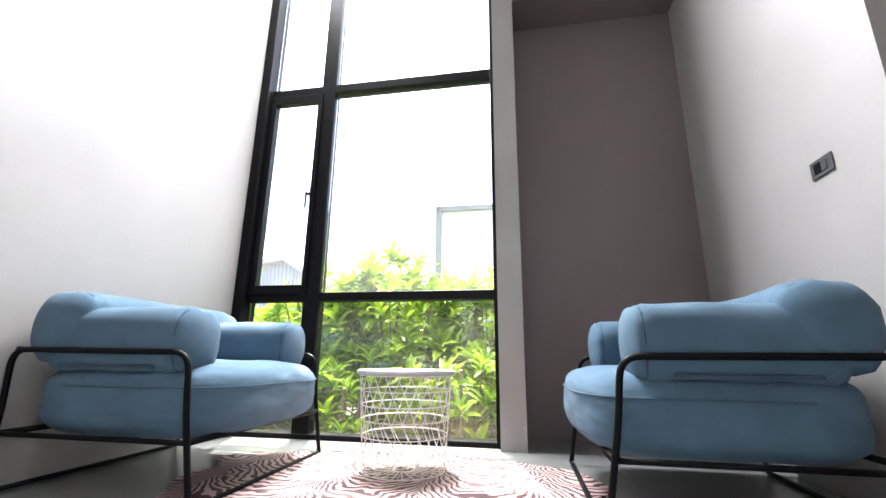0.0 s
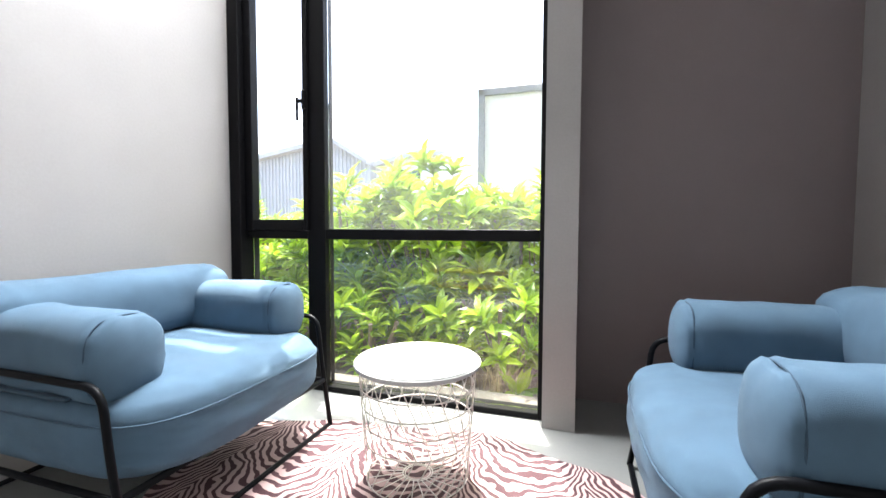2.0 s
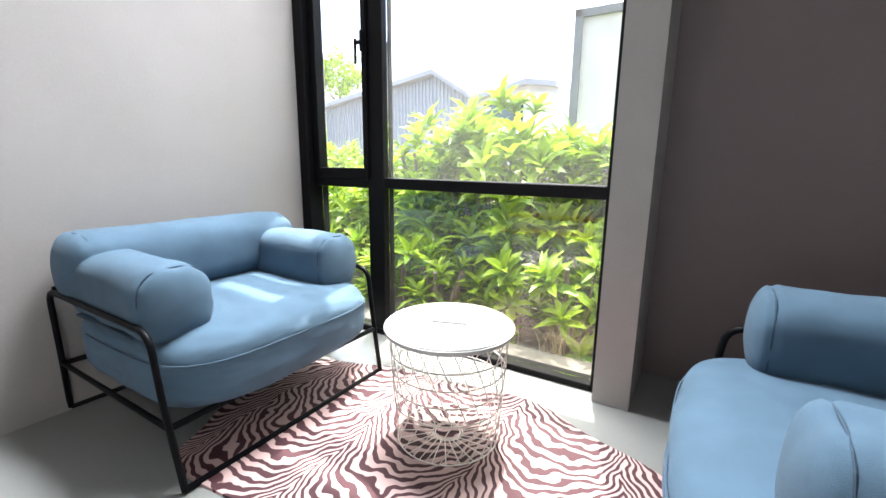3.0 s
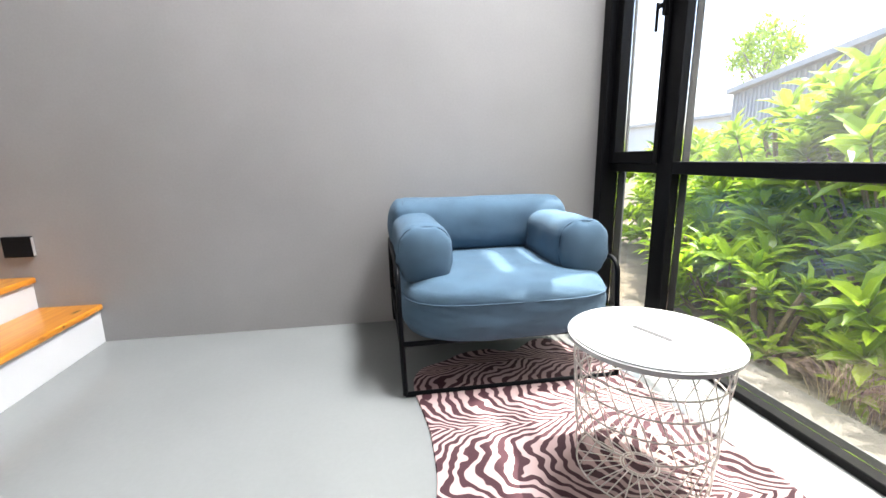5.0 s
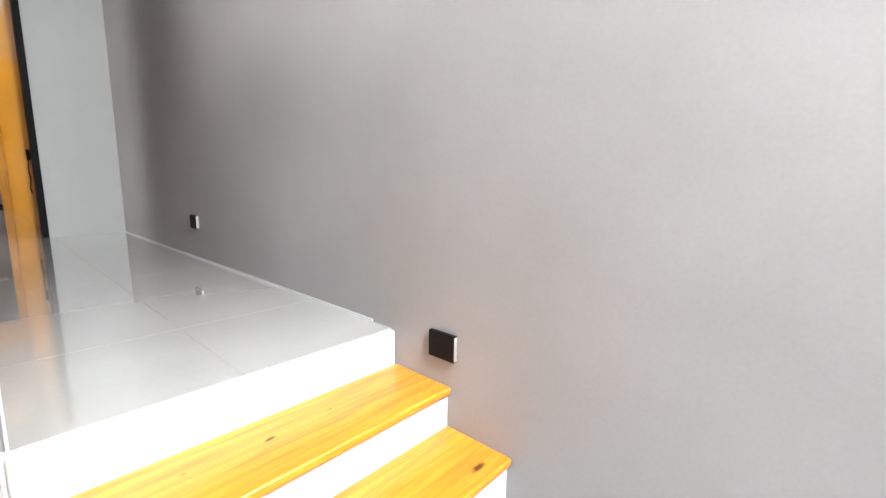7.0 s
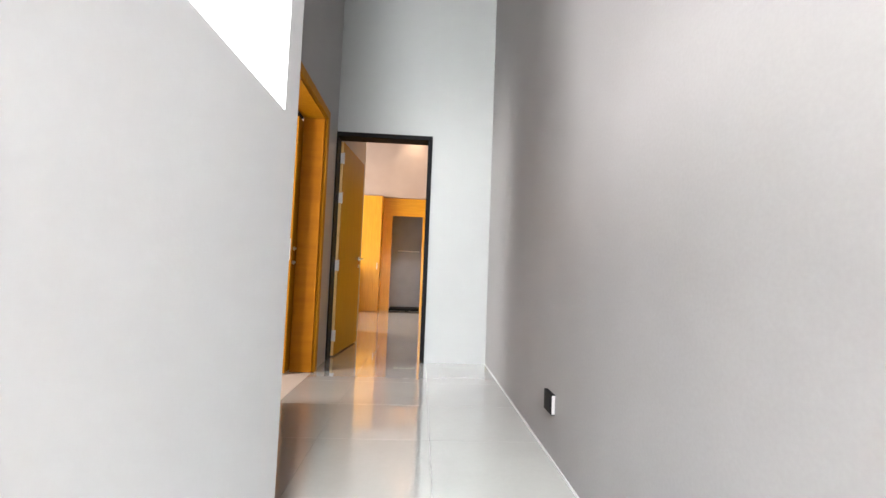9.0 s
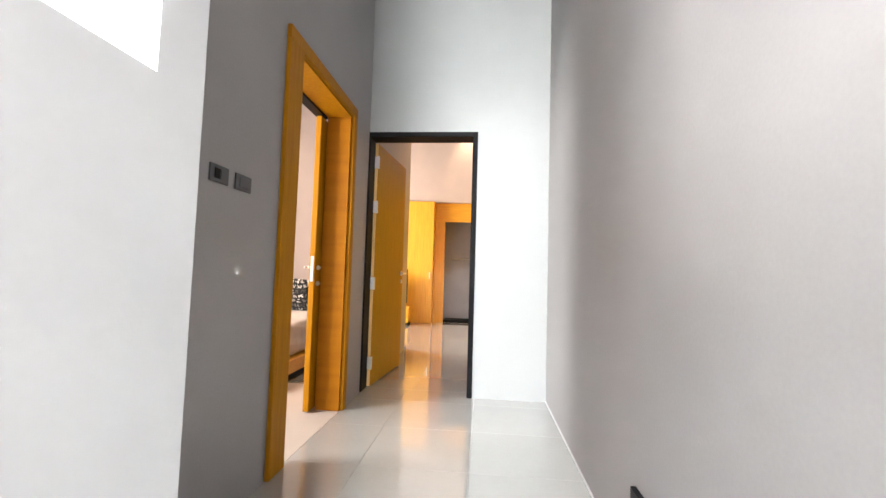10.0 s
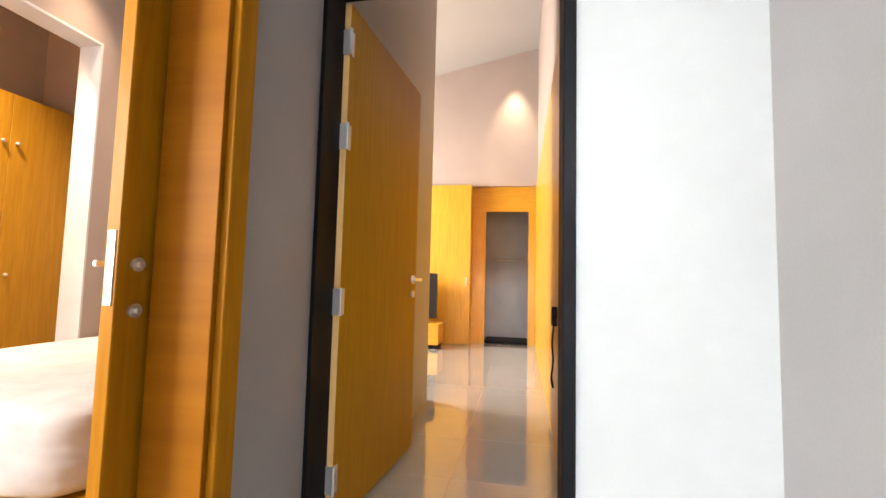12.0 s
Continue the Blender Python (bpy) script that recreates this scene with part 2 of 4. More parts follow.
VENEER = wood("honey_veneer_upright", (0.58, 0.30, 0.022), (0.47, 0.225, 0.012), axis=2, rough=0.35)
VENEER_H = wood("honey_veneer_lying", (0.58, 0.30, 0.022), (0.47, 0.225, 0.012), axis=0, rough=0.35)
DOOR_WOOD = wood("amber_door_veneer", (0.40, 0.170, 0.004), (0.33, 0.130, 0.003), axis=2, rough=0.5, coat=0.02)
DOOR_WOOD_SIDE = wood("amber_figured_veneer", (0.34, 0.125, 0.003), (0.26, 0.088, 0.002), axis=0, rough=0.55, stretch=5.0, coat=0.02)
LEAF_WOOD = wood("golden_leaf_veneer", (0.41, 0.195, 0.004), (0.35, 0.158, 0.003), axis=2, rough=0.42, coat=0.05)
LEAF_EDGE = wood("raw_door_edge", (0.75, 0.50, 0.22), (0.62, 0.38, 0.14), axis=2, rough=0.5, coat=0)
STEEL = mat("brushed_steel", (0.70, 0.69, 0.67), rough=0.32, metal=0.75, var=0.05, fine=400)
GLASS = glass("window_glass", 0.006)
DUSTY_GLASS = glass("dusty_window_glass", 0.025)
RUG = zebra("zebra_print_pile")
GREY_PLASTIC = mat("grey_switch_plastic", (0.05, 0.053, 0.057), rough=0.4, var=0.05)
LINEN = fabric("white_linen", (0.50, 0.465, 0.445))
SOIL = mat("garden_ground", (0.15, 0.125, 0.085), rough=0.95, var=0.35, scale=5, fine=60, bump=0.6)
LEAF = leaf_mat("broad_leaf", (0.115, 0.225, 0.011), (0.42, 0.58, 0.028))
BARK = mat("bark", (0.22, 0.17, 0.12), rough=0.9, var=0.3, fine=80, bump=0.5)
CLAD = mat("grey_cladding", (0.44, 0.46, 0.50), rough=0.6, var=0.06)
RENDER_WHITE = mat("pale_house_render", (0.74, 0.75, 0.77), rough=0.8, var=0.05)
SCREEN_STEEL = mat("blue_grey_steel", (0.20, 0.225, 0.26), rough=0.5, var=0.06)
# for the unseen high ceilings: dark only to cut the bounced fill light
DARK_CEIL = mat("bounce_cut_ceiling_dark", (0.17, 0.155, 0.15), rough=0.7, var=0.03, bump=0.03)
ROOF = mat("grey_roof_sheet", (0.44, 0.45, 0.47), rough=0.5, var=0.08)
HOUSE_GLASS = mat("tinted_house_glass", (0.04, 0.10, 0.12), rough=0.08, var=0.05, bump=0)
SCREEN = mat("black_screen", (0.008, 0.008, 0.01), rough=0.12, bump=0)
BEIGE = mat("beige_wall_paint", (0.36, 0.31, 0.26), rough=0.6, var=0.03)
TAUPE = mat("taupe_wall_paint", (0.36, 0.295, 0.265), rough=0.6, var=0.04)


# ---- building blocks ----
def obj(name, bm, material, parent=None, label="", smooth=False):
    me = bpy.data.meshes.new(name)
    bm.normal_update()
    bm.to_mesh(me)
    bm.free()
    for m in material if isinstance(material, (list, tuple)) else (material,):
        me.materials.append(m)
    if smooth:
        for p in me.polygons:
            p.use_smooth = True
    ob = new(name, me)
    if parent:
        ob.parent = parent
    if label:
        ob["label"] = label
    return ob


def part(name, bm, material, parent, label="", smooth=False):
    return obj(name, bm, material, parent, label, smooth)


def box_into(bm, lo, hi, bevel=0.0, seg=1):
    c = [(a + b) / 2 for a, b in zip(lo, hi)]
    s = [abs(b - a) for a, b in zip(lo, hi)]
    r = bmesh.ops.create_cube(bm, size=1.0, matrix=Matrix.LocRotScale(c, None, s))
    if bevel:
        es = list({e for v in r["verts"] for e in v.link_edges})
        bmesh.ops.bevel(bm, geom=es, offset=bevel, segments=seg, affect="EDGES", profile=0.5)
    return bm


def box(lo, hi, bevel=0.0, seg=1):
    return box_into(bmesh.new(), lo, hi, bevel, seg)


def thing(name, label, category, m=None, group="", kind=""):
    e = new(name)
    e.empty_display_size = 0.1
    if m is not None:
        e.matrix_world = m
    return tagged(e, label, category, group, kind)


def setting(name, bm, material, label=""):
    return tagged(obj(name, bm, material), label, "", "", "structure")


def tube(points, radius, sides=8, closed=False, bend=0.0, steps=5):
    """A bent tube through points, its corners rounded by bend."""
    pts = [Vector(p) for p in points]
    path = []
    cnt = len(pts)
    for i, p in enumerate(pts):
        if bend and (closed or 0 < i < cnt - 1):
            a, c = pts[i - 1], pts[(i + 1) % cnt]
            da, dc = (a - p), (c - p)
            r = min(bend, da.length * 0.45, dc.length * 0.45)
            s, e = p + da.normalized() * r, p + dc.normalized() * r
            for k in range(steps + 1):
                t = k / steps
                path.append(s * (1 - t) ** 2 + p * 2 * t * (1 - t) + e * t * t)
        else:
            path.append(p)
    bm = bmesh.new()
    rings = []
    last = None
    m = len(path)
    for i, p in enumerate(path):
        if closed:
            d = (path[(i + 1) % m] - path[i - 1]).normalized()
        else:
            d = (path[min(i + 1, m - 1)] - path[max(i - 1, 0)]).normalized()
        if last is None:
            ref = Vector((0, 0, 1)) if abs(d.z) < 0.9 else Vector((1, 0, 0))
            u = d.cross(ref).normalized()
        else:
            u = (last - d * last.dot(d)).normalized()
        last = u
        w = d.cross(u)
        rings.append([bm.verts.new(p + radius * (math.cos(2 * math.pi * k / sides) * u + math.sin(2 * math.pi * k / sides) * w)) for k in range(sides)])
    for i in range(m if closed else m - 1):
        a, c = rings[i], rings[(i + 1) % m]
        for k in range(sides):
            bm.faces.new((a[k], a[(k + 1) % sides], c[(k + 1) % sides], c[k]))
    if not closed:
        bm.faces.new(rings[0][::-1])
        bm.faces.new(rings[-1])
    bmesh.ops.recalc_face_normals(bm, faces=bm.faces)
    return bm


def cushion(size, power=3.2, puff=0.0, seg=22, wrinkle=0.006, seed=0.0):
    """A stuffed block: a rounded superellipsoid with soft wrinkles."""
    bm = bmesh.new()
    bmesh.ops.create_cube(bm, size=2.0)
    bmesh.ops.subdivide_edges(bm, edges=bm.edges[:], cuts=seg, use_grid_fill=True)
    for v in bm.verts:
        p = v.co.copy()
        n = (abs(p.x) ** power + abs(p.y) ** power + abs(p.z) ** power) ** (1 / power)
        p = p / n
        w = noise.noise(Vector((p.x * 2.5 + seed, p.y * 2.5, p.z * 2.5))) + 0.5 * noise.noise(Vector((p.x * 7, p.y * 7 + seed, p.z * 7)))
        v.co = Vector((p.x * size[0] / 2, p.y * size[1] / 2, p.z * size[2] / 2)) + p.normalized() * wrinkle * w
    return bm


def squircle(a, p=2.9):
    x, z = math.cos(a), math.sin(a)
    q = (abs(x) ** p + abs(z) ** p) ** (1 / p)
    return x / q, z / q


def roll_cushion(length, wide, high, seed=0.0, seg=32, rings=44, wrinkle=0.006):
    """A plump bolster along y: rounded-square section, domed ends, creases gathered at the end seams."""
    bm = bmesh.new()
    loops = []
    for i in range(rings + 1):
        t = -math.cos(math.pi * i / rings)
        edge = max(0.0, (abs(t) - 0.80) / 0.20)
        f = max((1 - min(edge, 1.0) ** 2.6) ** 0.5, 0.06)
        seam = -0.006 * math.exp(-((abs(t) - 0.84) / 0.018) ** 2)
        loop = []
        for k in range(seg):
            a = 2 * math.pi * k / seg
            px, pz = squircle(a)
            w = noise.noise(Vector((px * 1.6 + seed, t * 3, pz * 1.6))) + 0.35 * noise.noise(Vector((px * 5, t * 5 + seed, pz * 5)))
            gather = 0.0035 * math.exp(-((abs(t) - 0.84) / 0.08) ** 2) * math.sin(a * 9 + seed * 3)
            d = (wrinkle * w + seam + gather) * min(1.0, f * 1.6)
            loop.append(bm.verts.new((px * (wide / 2 * f + d), t * length / 2, pz * (high / 2 * f + d))))
        loops.append(loop)
    for i in range(rings):
        for k in range(seg):
            bm.faces.new((loops[i][k], loops[i][(k + 1) % seg], loops[i + 1][(k + 1) % seg], loops[i + 1][k]))
    for loop, end in ((loops[0], -1), (loops[-1], 1)):
        tip = bm.verts.new((0, end * (length / 2 + 0.0004), 0))
        for k in range(seg):
            bm.faces.new((loop[k], loop[(k + 1) % seg], tip))
    bmesh.ops.recalc_face_normals(bm, faces=bm.faces)
    return bm


def wall_with_holes(name, axis, at, thick, lo, hi, z0, z1, holes, material, label):
    """A wall along x or y from lo to hi, with rectangular holes (a, b, za, zb) through it."""
    bm = bmesh.new()
    cuts = sorted({lo, hi, *[h[0] for h in holes], *[h[1] for h in holes]})
    zs = sorted({z0, z1, *[h[2] for h in holes], *[h[3] for h in holes]})
    grid = {}
    for i in range(len(cuts) - 1):
        for j in range(len(zs) - 1):
            a, b, c, d = cuts[i], cuts[i + 1], zs[j], zs[j + 1]
            mid = ((a + b) / 2, (c + d) / 2)
            grid[i, j] = not any(h[0] < mid[0] < h[1] and h[2] < mid[1] < h[3] for h in holes)

    def P(u, w, z):
        return (u, at + w, z) if axis == "x" else (at + w, u, z)
    verts = {}

    def V(*k):
        if k not in verts:
            verts[k] = bm.verts.new(P(*k))
        return verts[k]
    for (i, j), solid in grid.items():
        if not solid:
            continue
        a, b, c, d = cuts[i], cuts[i + 1], zs[j], zs[j + 1]
        for w in (0, thick):
            bm.faces.new((V(a, w, c), V(b, w, c), V(b, w, d), V(a, w, d)))
        for (di, dj), q in (((-1, 0), ((a, c), (a, d))), ((1, 0), ((b, c), (b, d))), ((0, -1), ((a, c), (b, c))), ((0, 1), ((a, d), (b, d)))):
            if not grid.get((i + di, j + dj), False):
                (u0, w0), (u1, w1) = q
                bm.faces.new((V(u0, 0, w0), V(u1, 0, w1), V(u1, thick, w1), V(u0, thick, w0)))
    bmesh.ops.recalc_face_normals(bm, faces=bm.faces)
    return setting(name, bm, material, label)


# ---- the structure ----
UP = 0.505            # corridor floor above the landing
H = 4.7               # high ceiling
END = -7.735          # end wall of the corridor
RIGHT = 2.98          # wall behind the second chair
STAIR_EDGE = -2.120    # where the flight down begins

setting("floor_landing", box((-0.15, STAIR_EDGE, -0.2), (RIGHT + 0.15, 0.1, 0.0)), CEMENT, "polished pale grey cement floor of the stair landing")
bm = box((-0.15, -2.79, -0.2), (1.3, STAIR_EDGE, 0.0))
setting("floor_step_foot", bm, CEMENT, "polished pale grey cement floor before the three steps")
setting("wall_west", box((-0.15, -7.9, -0.2), (0, 0.1, H)), GREY_WALL, "long smooth pale grey painted wall beside the steps")
setting("wall_recess", box((1.85, 0.27, -0.2), (RIGHT + 0.15, 0.42, H)), DARK_WALL, "dark taupe painted wall of the shallow recess beside the window")
setting("window_pier", box((1.71, -0.123, -0.2), (1.85, 0.42, H)), GREY_WALL, "narrow grey painted pier beside the tall window")
setting("recess_beam", box((1.85, -0.02, 2.95), (RIGHT, 0.27, H)), DARK_WALL, "dark taupe painted beam over the recess")
setting("floor_recess", box((1.85, 0.1, -0.2), (RIGHT + 0.15, 0.27, 0.0)), CEMENT, "polished cement floor of the recess")
setting("wall_east", box((RIGHT, -1.20, -0.2), (RIGHT + 0.15, 0.27, H)), GREY_WALL, "pale grey painted wall behind a blue armchair")
wall_with_holes("wall_stair_east", "y", RIGHT, 0.15, -4.8, -2.3, -3.0, H, [(-3.95, -3.05, 1.8, 2.6)], GREY_WALL, "pale grey painted wall of the stair flight")
setting("window_stair", box((RIGHT + 0.10, -3.95, 1.8), (RIGHT + 0.14, -3.05, 2.6)), RENDER_WHITE, "frosted stairwell window pane")
wall_with_holes("wall_side_room", "y", 4.6, 0.12, -2.6, -0.9, -0.2, H, [], BEIGE, "beige painted wall of the side passage")
setting("wall_passage_north", box((RIGHT + 0.15, -0.97, -0.2), (4.6, -0.85, H)), BEIGE, "beige painted wall closing the side passage")
setting("wall_passage_south", box((RIGHT + 0.15, -2.65, -0.2), (4.6, -2.53, H)), BEIGE, "beige painted wall at the side passage")
setting("floor_passage", box((RIGHT + 0.15, -2.6, -0.2), (4.72, -0.85, 0.0)), CEMENT, "polished cement floor of the side passage")


def prism(plan, z0, z1):
    """An upright block over a plan of four corners."""
    bm = bmesh.new()
    lower = [bm.verts.new((x, y, z0)) for x, y in plan]
    upper = [bm.verts.new((x, y, z1)) for x, y in plan]
    bm.faces.new(lower[::-1])
    bm.faces.new(upper)
    for i in range(4):
        bm.faces.new((lower[i], lower[(i + 1) % 4], upper[(i + 1) % 4], upper[i]))
    bmesh.ops.recalc_face_normals(bm, faces=bm.faces)
    return bm


STAIR_END = -4.81      # corridor end of the half-height wall
setting("half_wall", prism(((1.115, STAIR_END), (1.255, STAIR_END), (1.295, -2.44), (1.15, -2.44)), -3.0, 1.885), WHITE_WALL, "white painted half-height wall between flight and corridor")
setting("stair_end_column", prism(((1.115, STAIR_END), (1.255, STAIR_END), (1.257, STAIR_END + 0.12), (1.1168, STAIR_END + 0.12)), 1.885, H), WHITE_WALL, "white painted column above the half-height wall")
setting("wall_stair_end", box((1.257, STAIR_END, -3.0), (RIGHT + 0.15, STAIR_END + 0.12, H)), WHITE_WALL, "white painted end wall of the stairwell")
wall_with_holes("wall_corridor_east", "y", 1.6, 0.19, END, STAIR_END, UP - 0.2, H, [(-7.215, -6.25, UP - 0.2, 2.775)], GREY_WALL, "grey painted corridor wall with the bedroom doorway")
wall_with_holes("wall_corridor_end", "x", END, -0.15, 0.0, 1.72, UP - 0.2, H, [(0.65, 1.6, UP - 0.2, 2.79)], DIMMED_WHITE, "white painted end wall of the corridor, darkened against over-bright light")
# unseen ceilings, darkened to deepen the shade on the landing below
setting("ceiling_stair", box((-0.15, -4.72, H), (4.72, 0.42, H + 0.1)), DARK_CEIL, "unseen high ceiling over the stairs, darkened to cut bounce light")
setting("ceiling_corridor", box((-0.15, -7.9, H), (1.79, -4.72, H + 0.1)), DARK_CEIL, "unseen high ceiling of the corridor, darkened to cut bounce light")
# flight down
for i in range(11):
    y1 = STAIR_EDGE - 0.27 * i
    setting("stair_down", box((1.24, max(y1 - 0.29, -4.70), -0.19 * (i + 1) - 0.18), (RIGHT, y1, -0.19 * (i + 1)), 0.004), CEMENT, "pale cement step of the flight down")
setting("floor_below", box((1.27, -4.70, -2.5), (RIGHT, -2.0, -2.3)), CEMENT, "pale cement floor at the bottom of the flight")
setting("wall_below", box((1.06, -2.40, -2.5), (RIGHT + 0.15, -2.06, -0.21)), WHITE_WALL, "white wall under the landing")

# three steps up: two pine treads, the third is the corridor's edge
STEP_Y = (-2.765, -3.035, -3.32)
STEP_Z = (0.205, 0.362, UP)
steps = thing("step_flight", "short flight of white steps with varnished pine treads", "steps", kind="structure")
part("riser", box((0.0, STEP_Y[1], 0.0), (1.135, STEP_Y[0], STEP_Z[0] - 0.03)), WHITE_WALL, steps, "white painted riser")
part("riser", box((0.0, STEP_Y[2], 0.0), (1.13, STEP_Y[1], STEP_Z[1] - 0.03)), WHITE_WALL, steps, "white painted riser")
for i in range(2):
    w = STEP_Y[i] - STEP_Y[i + 1] + 0.018
    bm = box((-0.554, -w / 2, -0.03), (0.574, w / 2, 0), 0.009, 3)
    t = part("tread", bm, PINE, steps, "knotty varnished orange pine tread")
    t.location = (0.555, STEP_Y[i] + 0.02 - w / 2, STEP_Z[i])
part("top_riser", box((0.0, STEP_Y[2] - 0.03, 0.0), (1.128, STEP_Y[2], UP - 0.002), 0.014, 4), WHITE_WALL, steps, "white painted top riser with a rounded edge")

# floors upstairs
setting("floor_corridor", box((-0.15, -7.9, UP - 0.2), (1.72, STEP_Y[2] - 0.03, UP - 0.006)), GROUT, "floor bed under the corridor tiles")
setting("floor_far_room", box((-0.4, -14.3, UP - 0.2), (5.6, -7.9, UP - 0.006)), GROUT, "floor bed of the far room")
setting("floor_bedroom", box((1.604, -9.52, UP - 0.2), (5.6, -4.775, UP - 0.002)), mat("beige_bedroom_tile", (0.44, 0.38, 0.33), rough=0.3, var=0.05, bump=0), "polished pale tile floor of the bedroom")

# skirting lines
def skirting(name, lo, hi):
    setting(name, box(lo, hi), WHITE_WALL, "thin pale joint along the wall foot")


skirting("baseboard_west", (0.0, -7.73, UP), (0.004, -3.47, UP + 0.012))


foot = setting("baseboard_half_wall", box((-0.003, -0.75, 0), (0.003, 0.75, 0.02)), WHITE_WALL, "thin pale strip along the half wall's foot")
foot.matrix_world = pose(1.1165, -4.10, UP, 0, 0, -0.23)

# ---- bedroom and far room shells ----
wall_with_holes("wall_bedroom_far", "y", 4.14, 0.2, -9.52, -4.9, UP - 0.2, H, [(-8.95, -6.3, UP - 0.2, 3.38)], TAUPE, "taupe painted bedroom wall with a wide white-edged opening")
setting("wall_bedroom_head", box((1.72, -9.9, UP - 0.2), (5.6, -9.52, H)), TAUPE, "taupe painted wall behind the bed head")
setting("wall_bedroom_near", box((1.72, -5.0, UP - 0.2), (5.6, -4.86, H)), TAUPE, "taupe painted near wall of the bedroom")
setting("wall_dressing", box((5.5, -9.52, UP - 0.2), (5.6, -4.9, H)), TAUPE, "taupe wall behind the wardrobes")
setting("ceiling_bedroom", box((1.72, -9.52, 4.1), (5.6, -4.72, 4.2)), TAUPE, "taupe painted bedroom ceiling")
setting("wall_room_divider", box((1.605, -9.9, UP - 0.2), (1.72, -7.9, H)), GREY_WALL, "grey painted wall beside the open door")
JAMB = mat("white_opening_lining", (0.55, 0.56, 0.58), rough=0.5)
setting("trim_opening_top", box((4.135, -8.95, 3.36), (4.345, -6.3, 3.38)), JAMB, "pale lining of the wide opening")
setting("trim_opening_side", box((4.135, -8.95, UP), (4.345, -8.935, 3.36)), JAMB, "pale lining of the wide opening")
setting("wall_far_west", box((0.42, -14.3, UP - 0.2), (0.56, -7.885, 5.8)), TAUPE, "taupe painted wall of the far room")
setting("wall_far_end", box((0.4, -14.3, UP - 0.2), (5.6, -14.15, 5.6)), TAUPE, "taupe painted end wall of the far room")
wall_with_holes("wall_far_upper", "x", -13.3, -0.12, 0.56, 5.6, 3.14, 5.6, [], TAUPE, "taupe painted wall above the wardrobes")
setting("wall_far_east", box((5.5, -14.3, UP - 0.2), (5.6, -9.68, 5.6)), TAUPE, "taupe wall of the far room")
setting("wall_over_bedroom", box((0.4, -7.9, H), (5.6, -7.8, 5.9)), TAUPE, "taupe wall above the bedroom")
bm = bmesh.new()
c = [bm.verts.new(p) for p in ((0.4, -14.3, 5.52), (5.6, -14.3, 4.45), (5.6, -7.8, 4.45), (0.4, -7.8, 5.52))]
d = [bm.verts.new(v.co + Vector((0, 0, 0.1))) for v in c]
bm.faces.new(c)
bm.faces.new(d[::-1])
for i in range(4):
    bm.faces.new((c[i], c[(i + 1) % 4], d[(i + 1) % 4], d[i]))
bmesh.ops.recalc_face_normals(bm, faces=bm.faces)
setting("ceiling_far_room", bm, CEIL, "white sloping ceiling of the far room")

# ---- the tall window ----
win = thing("window_tall", "double-height black aluminium window with a narrow vent light", "window", kind="structure")
WX0, WX1, WTOP = 0.0, 1.71, 4.6
M0, M1 = 0.462, 0.570          # mullion


def bar(lo, hi, label="", name="frame_bar"):
    return part(name, box(lo, hi, 0.003), BLACK, win, label)


bar((WX0, -0.10, 0.0), (0.07, 0.05, WTOP), name="frame_side")
bar((1.685, -0.05, 0.0), (1.71, 0.05, WTOP), name="frame_side")
bar((M0, -0.045, 0.03), (M1, 0.045, WTOP), name="mullion")
bar((0.07, -0.05, 0.0), (1.685, 0.05, 0.03), name="sill_bar")
bar((0.07, -0.045, WTOP - 0.05), (1.685, 0.045, WTOP), name="head_bar")
bar((M1, -0.045, 0.82), (1.685, 0.045, 0.875), name="transom")
bar((0.07, -0.045, 0.82), (M0, 0.045, 0.865), name="transom")
bar((M1, -0.045, 2.335), (1.685, 0.045, 2.40), name="transom")
bar((0.07, -0.045, 2.33), (M0, 0.045, 2.40), name="transom")
bar((0.07, -0.045, 3.75), (1.685, 0.045, 3.81), name="transom")
# vent light with its own sash
sash = bar((0.07, -0.062, 0.865), (0.12, -0.005, 2.33), "vent sash", "vent_sash")
for lo, hi in (((0.448, -0.062, 0.865), (0.478, -0.046, 2.33)), ((0.12, -0.062, 0.865), (0.448, -0.005, 0.925)), ((0.12, -0.062, 2.27), (0.448, -0.005, 2.33))):
    part("sash_bar", box(lo, hi, 0.003), BLACK, sash)
bm = box((0.455, -0.082, 1.50), (0.473, -0.062, 1.60), 0.004)
box_into(bm, (0.435, -0.094, 1.53), (0.471, -0.082, 1.55), 0.003)
box_into(bm, (0.430, -0.094, 1.44), (0.444, -0.082, 1.56), 0.003)
part("vent_handle", bm, BLACK, sash, "small black casement handle")
for x0, x1, z0, z1 in ((0.07, M0, 0.03, 0.82), (0.12, M0, 0.925, 2.27), (0.07, M0, 2.40, 3.75), (M1, 1.685, 0.03, 0.82), (M1, 1.685, 0.875, 2.335), (M1, 1.685, 2.40, 3.75), (0.07, 1.685, 3.81, 4.55)):
    g = part("pane", box((x0, -0.004, z0), (x1, 0.004, z1)), GLASS if z0 < 0.5 else DUSTY_GLASS, win)
    g.visible_shadow = False
setting("wall_over_window", box((-0.15, -0.05, WTOP), (1.85, 0.42, H)), GREY_WALL, "grey wall above the window")
# unseen slab added so that its edge ends the sun patch on the rug
setting("roof_eave", box((-1.0, 0.42, 4.72), (3.4, 0.79, 4.9)), RENDER_WHITE, "unseen white eave added over the window to cut off the sun patch")
setting("window_ledge", box((-0.15, 0.05, -0.2), (1.71, 0.3, -0.03)), mat("weathered_cement", (0.13, 0.115, 0.095), rough=0.9, var=0.25, scale=6, bump=0.3), "cement ledge outside the window")


